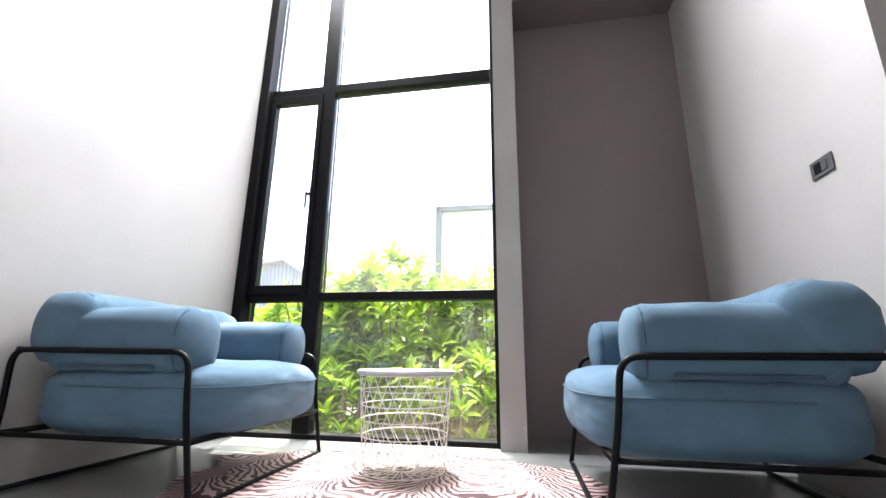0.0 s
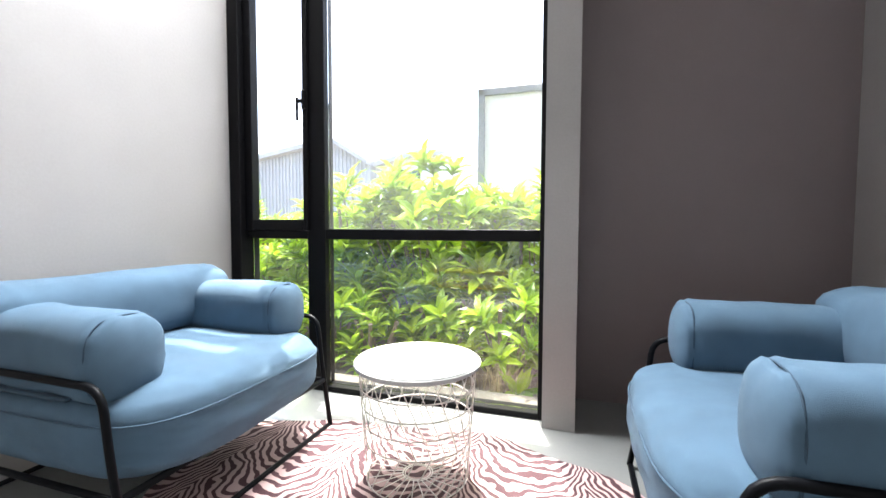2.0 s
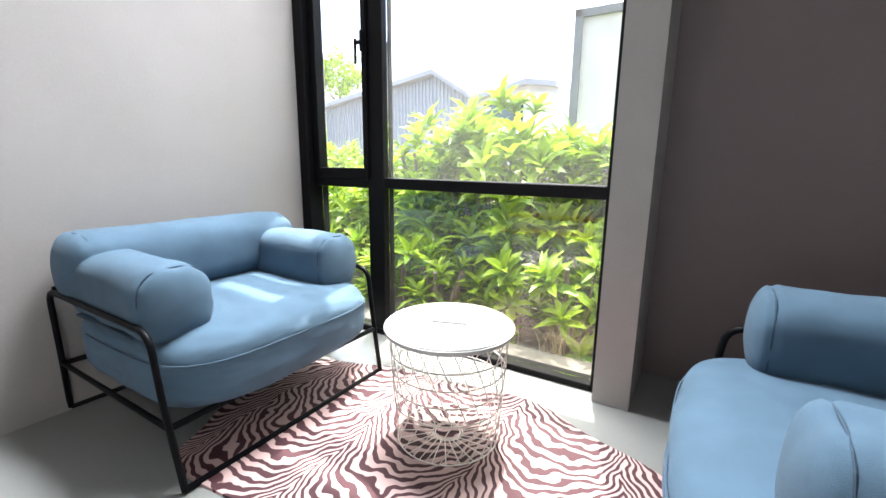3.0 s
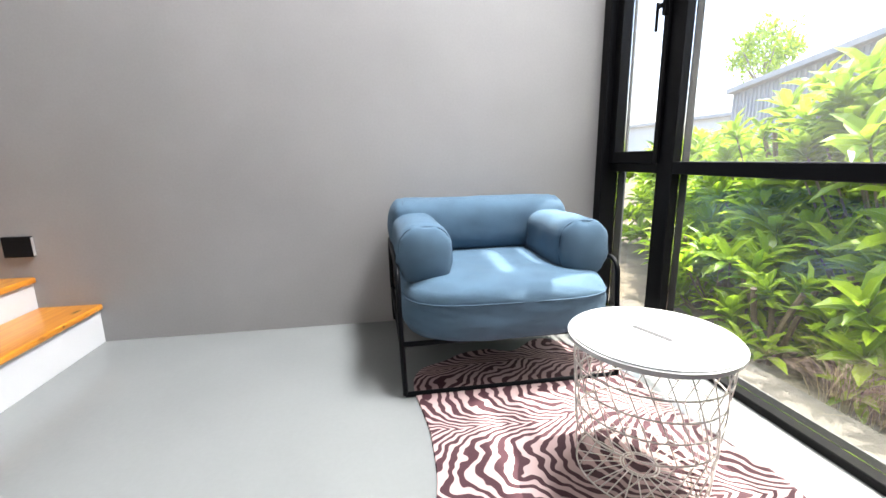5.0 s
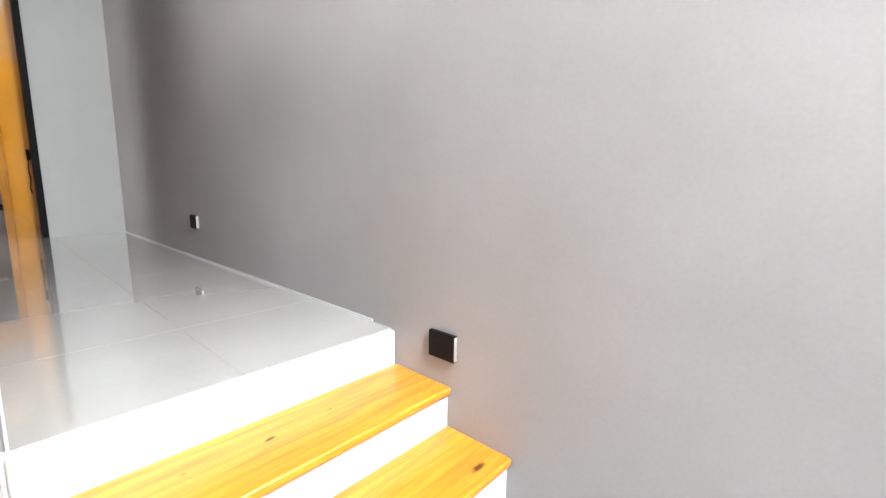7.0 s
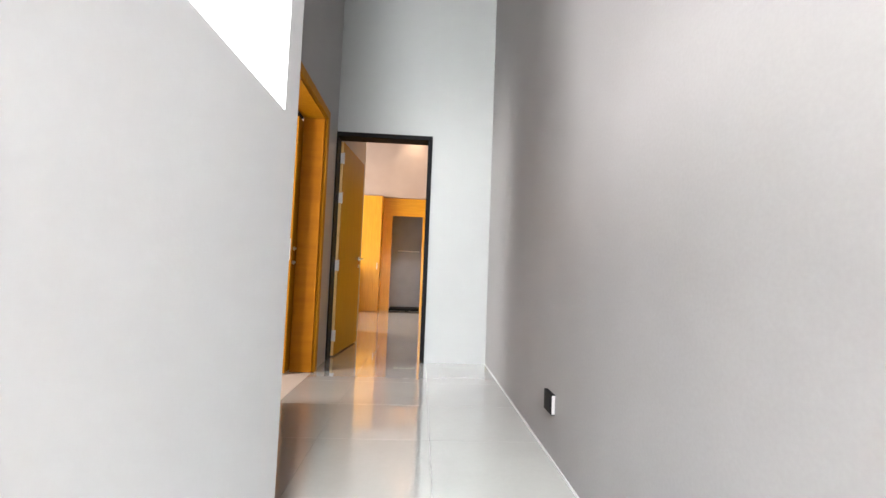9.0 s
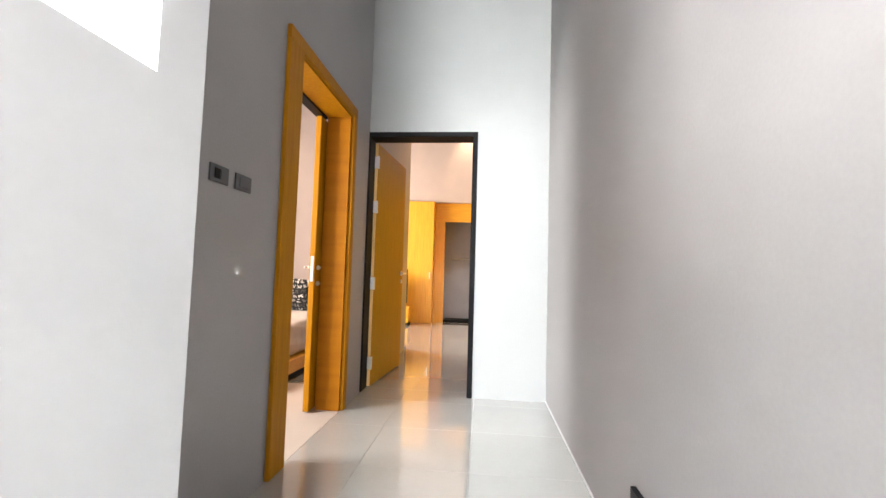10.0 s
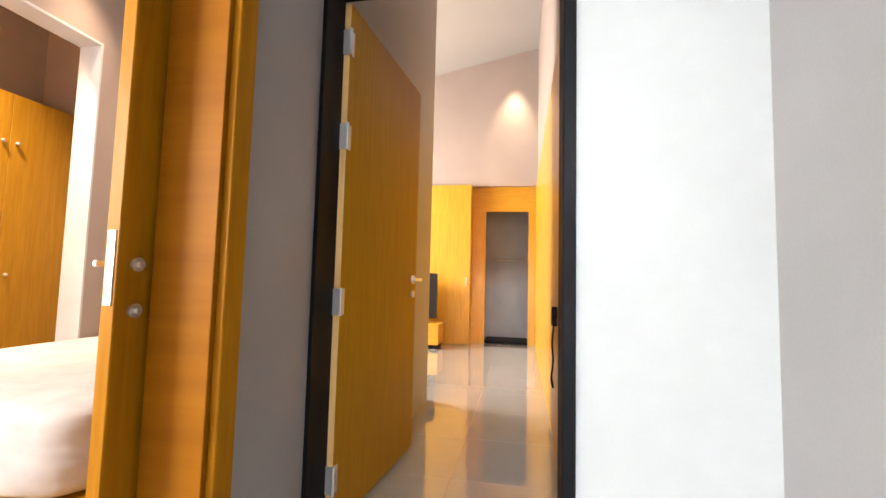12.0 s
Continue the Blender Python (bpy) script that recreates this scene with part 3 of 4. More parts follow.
# ---- doors of the corridor ----
def door_trim():
    d = thing("door_bedroom_frame", "honey veneer door frame with broad trim", "door frame", kind="structure")
    y0, y1, zt = -7.285, -6.095, 2.845
    part("trim_side", box((1.575, y0, UP), (1.60, y0 + 0.075, zt - 0.075), 0.003), DOOR_WOOD, d)
    part("trim_side", box((1.575, y1 - 0.165, UP), (1.60, y1, zt - 0.075), 0.003), DOOR_WOOD, d)
    part("trim_head", box((1.575, y0, zt - 0.075), (1.60, y1, zt), 0.003), DOOR_WOOD, d)
    part("lining", box((1.60, -7.215, UP), (1.79, -7.195, 2.775), 0.002), DOOR_WOOD_SIDE, d, "deep amber veneer lining with cross figure")
    part("lining", box((1.60, -6.27, UP), (1.79, -6.25, 2.775), 0.002), DOOR_WOOD, d)
    part("lining_head", box((1.60, -7.195, 2.755), (1.79, -6.27, 2.775)), DOOR_WOOD, d)
    part("track", box((1.79, -7.19, 2.738), (1.86, -6.27, 2.768)), BLACK, d, "black sliding track under the head")
    return d


door_trim()
# sliding bedroom door behind the wall, pushed almost fully open
leaf = thing("bedroom_door", "honey veneer sliding bedroom door pushed open beside its frame", "door")
part("leaf", box((1.802, -8.02, UP + 0.01), (1.845, -7.105, 2.736), 0.003), DOOR_WOOD, leaf)
part("lock_plate", box((1.812, -7.1052, 1.47), (1.835, -7.102, 1.66), 0.001), STEEL, leaf, "steel lock plate")
bm = bmesh.new()
bmesh.ops.create_cone(bm, cap_ends=True, segments=12, radius1=0.011, radius2=0.011, depth=0.045, matrix=pose(1.866, -7.16, 1.575, 0, 90, 0))
box_into(bm, (1.878, -7.17, 1.566), (1.893, -7.115, 1.584), 0.005, 2)
part("lever", bm, STEEL, leaf, "short steel lever on the inner face")
for z in (1.455, 1.575):
    bm = bmesh.new()
    bmesh.ops.create_cone(bm, cap_ends=True, segments=18, radius1=0.019, radius2=0.016, depth=0.012, matrix=pose(1.796, -7.155, z, 0, 90, 0))
    bmesh.ops.create_cone(bm, cap_ends=True, segments=12, radius1=0.008, radius2=0.008, depth=0.022, matrix=pose(1.789, -7.155, z, 0, 90, 0))
    part("lock_rose", bm, STEEL, leaf, "round steel lock rose")

fr = thing("door_far_frame", "charcoal painted metal frame of the far doorway", "door frame", kind="structure")
part("frame_side", box((0.62, END - 0.17, UP), (0.665, END + 0.012, 2.775), 0.003), DARK_FRAME, fr)
part("frame_side", box((1.585, END - 0.17, UP), (1.63, END + 0.012, 2.775), 0.003), DARK_FRAME, fr)
part("frame_head", box((0.62, END - 0.17, 2.775), (1.63, END + 0.012, 2.82), 0.003), DARK_FRAME, fr)

far_door = thing("far_door", "honey veneer door swung wide open into the far room", "door", pose(1.575, -7.90, 0, 0, 0, -90 - 5.2))
part("leaf", box((0.0, -0.02, UP + 0.012), (0.955, 0.02, 2.765), 0.002), LEAF_WOOD, far_door)
part("leaf_edge", box((-0.003, -0.018, UP + 0.013), (0.0, 0.018, 2.764)), LEAF_EDGE, far_door, "pale raw edge of the door")
for z in (0.724, 1.451, 2.163, 2.586):
    bm = box((-0.008, -0.024, z - 0.055), (0.03, -0.0205, z + 0.055), 0.001)
    bmesh.ops.create_cone(bm, cap_ends=True, segments=10, radius1=0.009, radius2=0.009, depth=0.115, matrix=Matrix.Translation((-0.01, -0.026, z)))
    box_into(bm, (-0.011, -0.02, z - 0.055), (-0.0035, 0.02, z + 0.055), 0.001)
    part("hinge", bm, STEEL, far_door, "steel butt hinge")
for s in (-1, 1):
    bm = bmesh.new()
    bmesh.ops.create_cone(bm, cap_ends=True, segments=16, radius1=0.026, radius2=0.026, depth=0.012, matrix=pose(0.885, s * 0.026, 1.55, 90))
    bmesh.ops.create_cone(bm, cap_ends=True, segments=10, radius1=0.010, radius2=0.010, depth=0.05, matrix=pose(0.885, s * 0.05, 1.55, 90))
    box_into(bm, (0.765, s * 0.075 - 0.009, 1.541), (0.895, s * 0.075 + 0.009, 1.559), 0.005, 2)
    part("lever", bm, STEEL, far_door, "steel lever handle")
    bm = bmesh.new()
    bmesh.ops.create_cone(bm, cap_ends=True, segments=14, radius1=0.022, radius2=0.022, depth=0.012, matrix=pose(0.885, s * 0.026, 1.46, 90))
    part("lock_rose", bm, STEEL, far_door)


# ---- fittings ----
def switch(m, wide=True):
    t = thing("wall_switch", "dark grey plastic light switch plate on the wall", "light switch", m)
    part("plate", box((-0.06, -0.008, -0.035), (0.06, 0, 0.035), 0.003, 2), GREY_PLASTIC, t)
    part("rocker", box((-0.035, -0.011, -0.02), (0.0 if wide else 0.035, -0.008, 0.02), 0.001), BLACK if wide else GREY_PLASTIC, t)
    if wide:
        part("rocker", box((0.004, -0.011, -0.02), (0.035, -0.008, 0.02), 0.001), GREY_PLASTIC, t)
    return t


switch(pose(1.6, -5.595, 1.92, 0, 0, -90))
switch(pose(1.6, -5.765, 1.92, 0, 0, -90), False)
switch(pose(RIGHT, -0.865, 1.19, 0, 0, -90))
socket = thing("wall_socket", "dark grey plastic socket plate low on the corridor wall", "socket", pose(1.6, -5.30, 0.985, 0, 0, -90))
part("plate", box((-0.045, -0.008, -0.045), (0.045, 0, 0.045), 0.003, 2), GREY_PLASTIC, socket)
part("insert", box((-0.024, -0.0105, -0.024), (0.024, -0.008, 0.024), 0.001), BLACK, socket)


def step_lamp(y, z):
    t = thing("step_light", "square black recessed step light on the wall", "wall light", pose(0, y, z))
    part("body", box((0, -0.062, -0.05), (0.02, 0.062, 0.05), 0.003, 2), BLACK, t)
    part("lens", box((0.002, 0.0622, -0.045), (0.017, 0.0635, 0.045)), STEEL, t, "pale side diffuser strip")


step_lamp(-3.055, 0.514)
step_lamp(-5.55, 0.785)


# ---- armchairs ----
def armchair(m, label):
    """Front faces +x; the origin lies on the floor at the back, on the centre line."""
    t = thing("armchair", label, "armchair", m, "armchairs by the window")
    bm = cushion((0.82, 0.88, 0.275), power=4.2, seed=3.1, wrinkle=0.007, seg=30)
    bmesh.ops.translate(bm, verts=bm.verts, vec=(0.445, 0, 0.318))
    seat = part("seat", bm, BLUE, t, "thick blue canvas seat cushion", True)
    level = 0.05
    q = (1 - (level / 0.1375) ** 4.2) ** (1 / 4.2)
    line = []
    for k in range(41):
        cx, cy = squircle(radians(-115 + 230 * k / 40), 4.2)
        line.append((0.445 + (0.410 * q + 0.0015) * cx, (0.440 * q + 0.0015) * cy, 0.318 + level))
    bm = tube(line, 0.0028, 6)
    part("piping", bm, SEAM, seat, "stitched front seam", True)
    bm = roll_cushion(0.93, 0.27, 0.275, seed=9.0)
    bmesh.ops.translate(bm, verts=bm.verts, vec=(0.165, 0, 0.572))
    back = part("backrest", bm, BLUE, t, "blue canvas bolster backrest", True)
    for s in (-1, 1):
        ring = [(0.165 + 0.127 * squircle(a)[0], s * 0.391, 0.572 + 0.1295 * squircle(a)[1]) for a in [2 * math.pi * k / 32 for k in range(32)]]
        part("piping", tube(ring, 0.0026, 5, closed=True), PIPING, back)
    for s in (-1, 1):
        bm = roll_cushion(0.60, 0.225, 0.245, seed=4.0 + s)
        bmesh.ops.rotate(bm, verts=bm.verts, cent=(0, 0, 0), matrix=Matrix.Rotation(radians(-90), 3, "Z"))
        bmesh.ops.translate(bm, verts=bm.verts, vec=(0.415, s * 0.335, 0.525))
        arm = part("armrest", bm, BLUE, t, "blue canvas bolster armrest", True)
        ring = [(0.667, s * 0.335 + 0.1055 * squircle(a)[0], 0.525 + 0.1150 * squircle(a)[1]) for a in [2 * math.pi * k / 32 for k in range(32)]]
        part("piping", tube(ring, 0.0026, 5, closed=True), PIPING, arm)
        part("strap", box((0.22, s * 0.425 - 0.02, 0.428), (0.60, s * 0.425 + 0.014, 0.438), 0.003), PIPING, t, "flat blue canvas flap under the armrest")
        # side rail runs from the front foot up and back round to the rear
        pts = [(0.815, s * 0.44, 0.0105), (0.765, s * 0.45, 0.30), (0.745, s * 0.452, 0.485), (0.02, s * 0.452, 0.49), (0.03, s * 0.45, 0.25), (-0.005, s * 0.44, 0.0105)]
        part("side_rail", tube(pts, 0.0105, 8, bend=0.06), TUBE, t, "black powder-coated steel tube", True)
        part("seat_rail", tube([(0.775, s * 0.448, 0.205), (0.03, s * 0.448, 0.205)], 0.009, 8), TUBE, t, "", True)
    for x, z in ((0.812, 0.0105), (-0.003, 0.0105), (0.782, 0.205), (0.03, 0.205), (0.022, 0.49)):
        part("cross_tube", tube([(x, -0.44, z), (x, 0.44, z)], 0.0105, 8), TUBE, t, "", True)
    return t


armchair(pose(0.0, -0.835, 0), "blue canvas armchair in black tube frame against the wall")
armchair(pose(2.86, -0.78, 0, 0, 0, 180), "blue canvas armchair in black tube frame beside the recess")

# ---- wire table ----
TX, TY = 1.317, -0.622
table = thing("side_table", "round white side table with a wire basket base", "side table", pose(TX, TY, 0, 0, 0, 20))
bm = bmesh.new()
bmesh.ops.create_cone(bm, cap_ends=True, segments=72, radius1=0.222, radius2=0.222, depth=0.02, matrix=Matrix.Translation((0, 0, 0.412)))
bmesh.ops.bevel(bm, geom=[e for e in bm.edges if len(e.link_faces) == 2 and e.calc_face_angle(0) > 1.0], offset=0.005, segments=3, affect="EDGES")
top = part("tabletop", bm, TOP, table, "round white table top")
part("slot", box((-0.06, -0.009, 0.4215), (0.06, 0.009, 0.4232)), SLOT, top, "narrow grip slot")
RT, RB, N = 0.205, 0.178, 24
for z, r in ((0.398, RT), (0.335, 0.2), (0.275, 0.196), (0.215, 0.192), (0.15, 0.187), (0.008, RB)):
    ring = [(r * math.cos(2 * math.pi * k / 48), r * math.sin(2 * math.pi * k / 48), z) for k in range(48)]
    part("ring", tube(ring, 0.0026, 6, closed=True), WIRE, table, "", True)
for r in (0.045, 0.053):
    ring = [(r * math.cos(2 * math.pi * k / 32), r * math.sin(2 * math.pi * k / 32), 0.008) for k in range(32)]
    part("ring", tube(ring, 0.0022, 6, closed=True), WIRE, table, "", True)
for k in range(N):
    # each wire leans down to the lowest hoop and kinks back to the foot
    a = 2 * math.pi * k / N
    pts = []
    for i in range(9):
        z = 0.398 - 0.39 * i / 8
        r = RB + (RT - RB) * z / 0.398
        turn = 0.52 * (0.398 - z) / 0.25 if z > 0.148 else 0.52 - 0.50 * (0.148 - z) / 0.14
        pts.append((r * math.cos(a + turn), r * math.sin(a + turn), z))
    part("wire", tube(pts, 0.0019, 5), WIRE, table, "", True)
    part("spoke", tube([(0.05 * math.cos(a), 0.05 * math.sin(a), 0.008), (RB * math.cos(a + 0.16), RB * math.sin(a + 0.16), 0.008)], 0.0019, 5), WIRE, table, "", True)

# ---- rug ----
bm = bmesh.new()
loop = []
CX, CY = 1.28, -0.77
for k in range(160):
    a = 2 * math.pi * k / 160
    sx, sy = 0.82, 0.47
    q = (abs(math.cos(a)) ** 3.2 + abs(math.sin(a)) ** 3.2) ** (-1 / 3.2)
    w = 1 + 0.06 * math.sin(5 * a + 0.6) + 0.03 * math.sin(9 * a + 2) + 0.05 * noise.noise(Vector((math.cos(a) * 3, math.sin(a) * 3, 4)))
    loop.append((sx * q * w * math.cos(a), sy * q * w * math.sin(a)))
v0 = [bm.verts.new((x, y, 0.0)) for x, y in loop]
v1 = [bm.verts.new((x * 0.995, y * 0.995, 0.007)) for x, y in loop]
for k in range(160):
    bm.faces.new((v0[k], v0[(k + 1) % 160], v1[(k + 1) % 160], v1[k]))
bm.faces.new(v1)
bm.faces.new(v0[::-1])
bmesh.ops.recalc_face_normals(bm, faces=bm.faces)
rug = obj("rug", bm, RUG)
rug.matrix_world = pose(CX, CY, 0.001, 0, 0, 0)
tagged(rug, "zebra print rug with a wavy hide outline on the floor", "rug")

# ---- bedroom things ----
bed = thing("bed", "low honey veneer platform bed with white linen", "bed", pose(2.33, -7.40, UP))
part("plinth", box((0.03, -2.05, 0.0), (1.76, -0.03, 0.07)), BLACK, bed, "black recessed plinth")
part("platform", box((0.0, -2.1, 0.07), (1.79, 0.0, 0.195), 0.004), VENEER_H, bed)
bm = cushion((1.72, 1.96, 0.365), power=9, seg=26, wrinkle=0.012, seed=1)
bmesh.ops.translate(bm, verts=bm.verts, vec=(0.91, -1.06, 0.372))
part("mattress", bm, LINEN, bed, "white sheeted mattress", True)
part("headboard", box((0.0, -2.115, 0.195), (1.79, -2.07, 0.85), 0.004), VENEER_H, bed)


def pillow(size, m, material, label):
    bm = bmesh.new()
    bmesh.ops.create_grid(bm, x_segments=18, y_segments=18, size=0.5)
    up = bmesh.ops.duplicate(bm, geom=bm.faces[:])
    vs = set(v for v in up["geom"] if isinstance(v, bmesh.types.BMVert))
    for v in bm.verts:
        x, y = v.co.x * 2, v.co.y * 2
        h = (max(0, 1 - x ** 4) * max(0, 1 - y ** 4)) ** 0.6 * 0.5
        v.co = Vector((v.co.x * size[0] * (1 - 0.06 * y * y), v.co.y * size[1] * (1 - 0.06 * x * x), (h if v in vs else -h) * size[2]))
    bmesh.ops.remove_doubles(bm, verts=bm.verts, dist=0.0005)
    bmesh.ops.recalc_face_normals(bm, faces=bm.faces)
    o = obj("pillow", bm, material, smooth=True)
    o.matrix_world = m
    return tagged(o, label, "pillow")


def print_mat():
    """Black cotton with rows of pale and yellow blocks like lettering too small to read."""
    m = bpy.data.materials.new("black_printed_cotton")
    m.use_nodes = True
    n, l = m.node_tree.nodes, m.node_tree.links
    b = n["Principled BSDF"]
    co = n.new("ShaderNodeTexCoord")
    br = n.new("ShaderNodeTexBrick")
    br.inputs["Scale"].default_value = 7
    br.inputs["Color1"].default_value, br.inputs["Color2"].default_value = (0.75, 0.72, 0.66, 1), (0.012, 0.012, 0.012, 1)
    br.inputs["Mortar"].default_value = (0.01, 0.01, 0.01, 1)
    br.inputs["Mortar Size"].default_value = 0.06
    br.inputs["Brick Width"].default_value, br.inputs["Row Height"].default_value = 0.5, 0.42
    l.new(co.outputs["Object"], br.inputs["Vector"])
    vor = n.new("ShaderNodeTexVoronoi")
    vor.inputs["Scale"].default_value = 40
    vor.distance = "CHEBYCHEV"
    l.new(co.outputs["Object"], vor.inputs["Vector"])
    cut = n.new("ShaderNodeMath")
    cut.operation = "GREATER_THAN"
    cut.inputs[1].default_value = 0.40
    l.new(vor.outputs["Distance"], cut.inputs[0])
    mx = n.new("ShaderNodeMix")
    mx.data_type = "RGBA"
    l.new(cut.outputs[0], mx.inputs[0])
    l.new(br.outputs["Color"], mx.inputs[6])
    mx.inputs[7].default_value = (0.012, 0.012, 0.012, 1)
    l.new(mx.outputs[2], b.inputs["Base Color"])
    b.inputs["Roughness"].default_value = 0.85
    return m


pillow((0.46, 0.46, 0.16), pose(3.80, -9.28, UP + 0.545 + 0.19, 72, 0, 12), print_mat(), "square black cushion printed with pale lettering-like blocks")
pillow((0.46, 0.46, 0.16), pose(2.86, -9.10, UP + 0.545 + 0.19, 68, 0, -10), print_mat(), "square black cushion printed with pale blocks before a pillow")
pillow((0.62, 0.44, 0.2), pose(3.25, -9.30, UP + 0.545 + 0.18, 70, 0, 0), LINEN, "plump white bed pillow against the headboard")
pillow((0.62, 0.44, 0.2), pose(2.65, -9.30, UP + 0.545 + 0.18, 70, 0, 0), LINEN, "plump white bed pillow against the headboard")



def slipper(m):
    t = thing("slipper", "pale fabric house slipper with a grey sole on the floor", "slipper", m, "slippers beside the bed")
    bm = bmesh.new()
    rim = []
    for k in range(28):
        a = 2 * math.pi * k / 28
        waist = 0.040 + 0.006 * math.cos(a)
        rim.append((0.13 * math.cos(a), waist * math.sin(a)))
    low = [bm.verts.new((x, y, 0.0)) for x, y in rim]
    high = [bm.verts.new((x * 0.98, y * 0.98, 0.014)) for x, y in rim]
    bm.faces.new(low[::-1])
    bm.faces.new(high)
    for k in range(28):
        bm.faces.new((low[k], low[(k + 1) % 28], high[(k + 1) % 28], high[k]))
    part("sole", bm, GREY_PLASTIC, t, "flat grey sole")
    bm = bmesh.new()
    rows = []
    for i in range(6):
        x = 0.0 + 0.022 * i
        w = 0.043 * math.sqrt(max(0.05, 1 - (x / 0.135) ** 2)) + 0.004
        rows.append([(x, w * math.cos(math.pi * k / 10), 0.010 + (0.050 - 0.006 * i) * math.sin(math.pi * k / 10)) for k in range(11)])
    outer = [[bm.verts.new(p) for p in row] for row in rows]
    inner = [[bm.verts.new((x, y * 0.92, z * 0.93)) for x, y, z in row] for row in rows]
    for i in range(5):
        for k in range(10):
            bm.faces.new((outer[i][k], outer[i + 1][k], outer[i + 1][k + 1], outer[i][k + 1]))
            bm.faces.new((inner[i][k], inner[i][k + 1], inner[i + 1][k + 1], inner[i + 1][k]))
    for i in (0, 5):
        for k in range(10):
            bm.faces.new((outer[i][k], outer[i][k + 1], inner[i][k + 1], inner[i][k]))
    bmesh.ops.recalc_face_normals(bm, faces=bm.faces)
    part("upper", bm, LINEN, t, "pale fabric upper", True)


slipper(pose(2.20, -7.06, UP, 0, 0, 160))
slipper(pose(2.32, -7.00, UP, 0, 0, 152))

def wardrobe(name, m, doors, width, height, label, knob_z):
    """Stands on the floor along local x, front at -y."""
    t = thing(name, label, "wardrobe", m)
    part("body", box((0, 0.02, 0), (width * doors, 0.5, height)), VENEER, t)
    for i in range(doors):
        d = part("door", box((width * i + 0.002, -0.002, 0.06), (width * (i + 1) - 0.002, 0.018, height - 0.01), 0.002), VENEER, t)
        x = width * (i + 1) - 0.05 if i % 2 == 0 else width * i + 0.05
        for z in knob_z:
            bm = bmesh.new()
            bmesh.ops.create_uvsphere(bm, u_segments=10, v_segments=6, radius=0.016, matrix=Matrix.Translation((x, -0.016, z)))
            part("knob", bm, STEEL, d, "small steel knob", True)
    return t


wardrobe("wardrobe", pose(5.0, -9.5, UP, 0, 0, 90), 4, 0.55, 2.52, "tall honey veneer wardrobe seen through the opening", (1.0, 2.1)).matrix_world = pose(5.0, -7.3, UP, 0, 0, -90)

# ---- far room things ----
built = thing("cupboard_run", "honey veneer panelling round the far doorway", "panelling")
part("body", box((1.64, -14.1, UP), (5.4, -13.175, 3.14)), VENEER, built)
for i in range(4):
    d = part("door", box((1.642 + 0.92 * i, -13.175, UP + 0.02), (2.558 + 0.92 * i, -13.155, 3.13), 0.002), VENEER, built)
    part("pull", box((1.69 + 0.92 * i, -13.155, 1.45), (1.705 + 0.92 * i, -13.135, 1.6), 0.003), STEEL, d, "small steel pull")
part("side_panel", box((1.41, -13.42, UP), (1.635, -13.40, 2.72)), VENEER, built)
part("head_panel", box((0.56, -13.42, 2.72), (1.64, -13.40, 3.14)), VENEER_H, built)
part("edge_strip", box((0.565, -13.42, UP), (0.70, -13.40, 2.72)), VENEER, built)
bath = thing("bath_wall", "dark grey tiled wall beyond the far doorway", "wall", kind="structure")
part("panel", box((0.56, -14.0, UP), (1.64, -13.95, 2.9)), mat("dark_grey_tile", (0.24, 0.24, 0.26), rough=0.35), bath)
part("threshold", box((0.70, -13.95, UP), (1.41, -13.42, UP + 0.05)), DARK_FRAME, bath, "dark raised threshold")
rail = thing("towel_rail", "slim steel towel rail on the grey wall", "towel rail")
part("bar", tube([(0.75, -13.87, 1.92), (1.27, -13.87, 1.92)], 0.011, 8), STEEL, rail, "", True)
for x in (0.77, 1.25):
    part("bracket", tube([(x, -13.95, 1.92), (x, -13.87, 1.92)], 0.01, 8), STEEL, rail, "", True)
tvu = thing("tv_stand", "low honey veneer television stand", "tv stand")
part("body", box((2.03, -13.0, UP + 0.06), (3.6, -12.55, UP + 0.37), 0.004), VENEER_H, tvu)
part("plinth", box((2.06, -12.98, UP), (3.57, -12.58, UP + 0.06)), BLACK, tvu)
tv = thing("television", "black flat television on the low stand", "television")
part("screen", box((2.10, -12.80, UP + 0.44), (3.4, -12.74, UP + 1.14), 0.008), SCREEN, tv)
part("foot", box((2.6, -12.88, UP + 0.37), (2.9, -12.66, UP + 0.40), 0.004), SCREEN, tv)
part("stem", box((2.72, -12.79, UP + 0.39), (2.78, -12.75, UP + 0.46)), SCREEN, tv)
panel = thing("wall_panel", "honey veneer wall panel beside the doorway", "panelling")
part("board", box((0.56, -13.3, UP), (0.585, -8.0, 3.14), 0.003), VENEER, panel)
part("latch", box((0.585, -8.35, 2.30), (0.61, -8.27, 2.32), 0.003), STEEL, panel)
cable = thing("cable", "black power cable hanging on the wall panel", "cable")
part("cord", tube([(0.60, -9.0, 1.30), (0.615, -8.98, 1.18), (0.60, -9.03, 1.06), (0.62, -8.97, 0.95), (0.60, -9.01, 0.88), (0.61, -9.06, 0.95)], 0.006, 6, bend=0.05), BLACK, cable, "", True)
part("plug", box((0.585, -9.03, 1.28), (0.615, -8.97, 1.40), 0.004), BLACK, cable)

# ---- garden and neighbours ----
setting("ground", box((-400, 0.3, -0.4), (400, 900, -0.16)), SOIL, "dry garden ground")


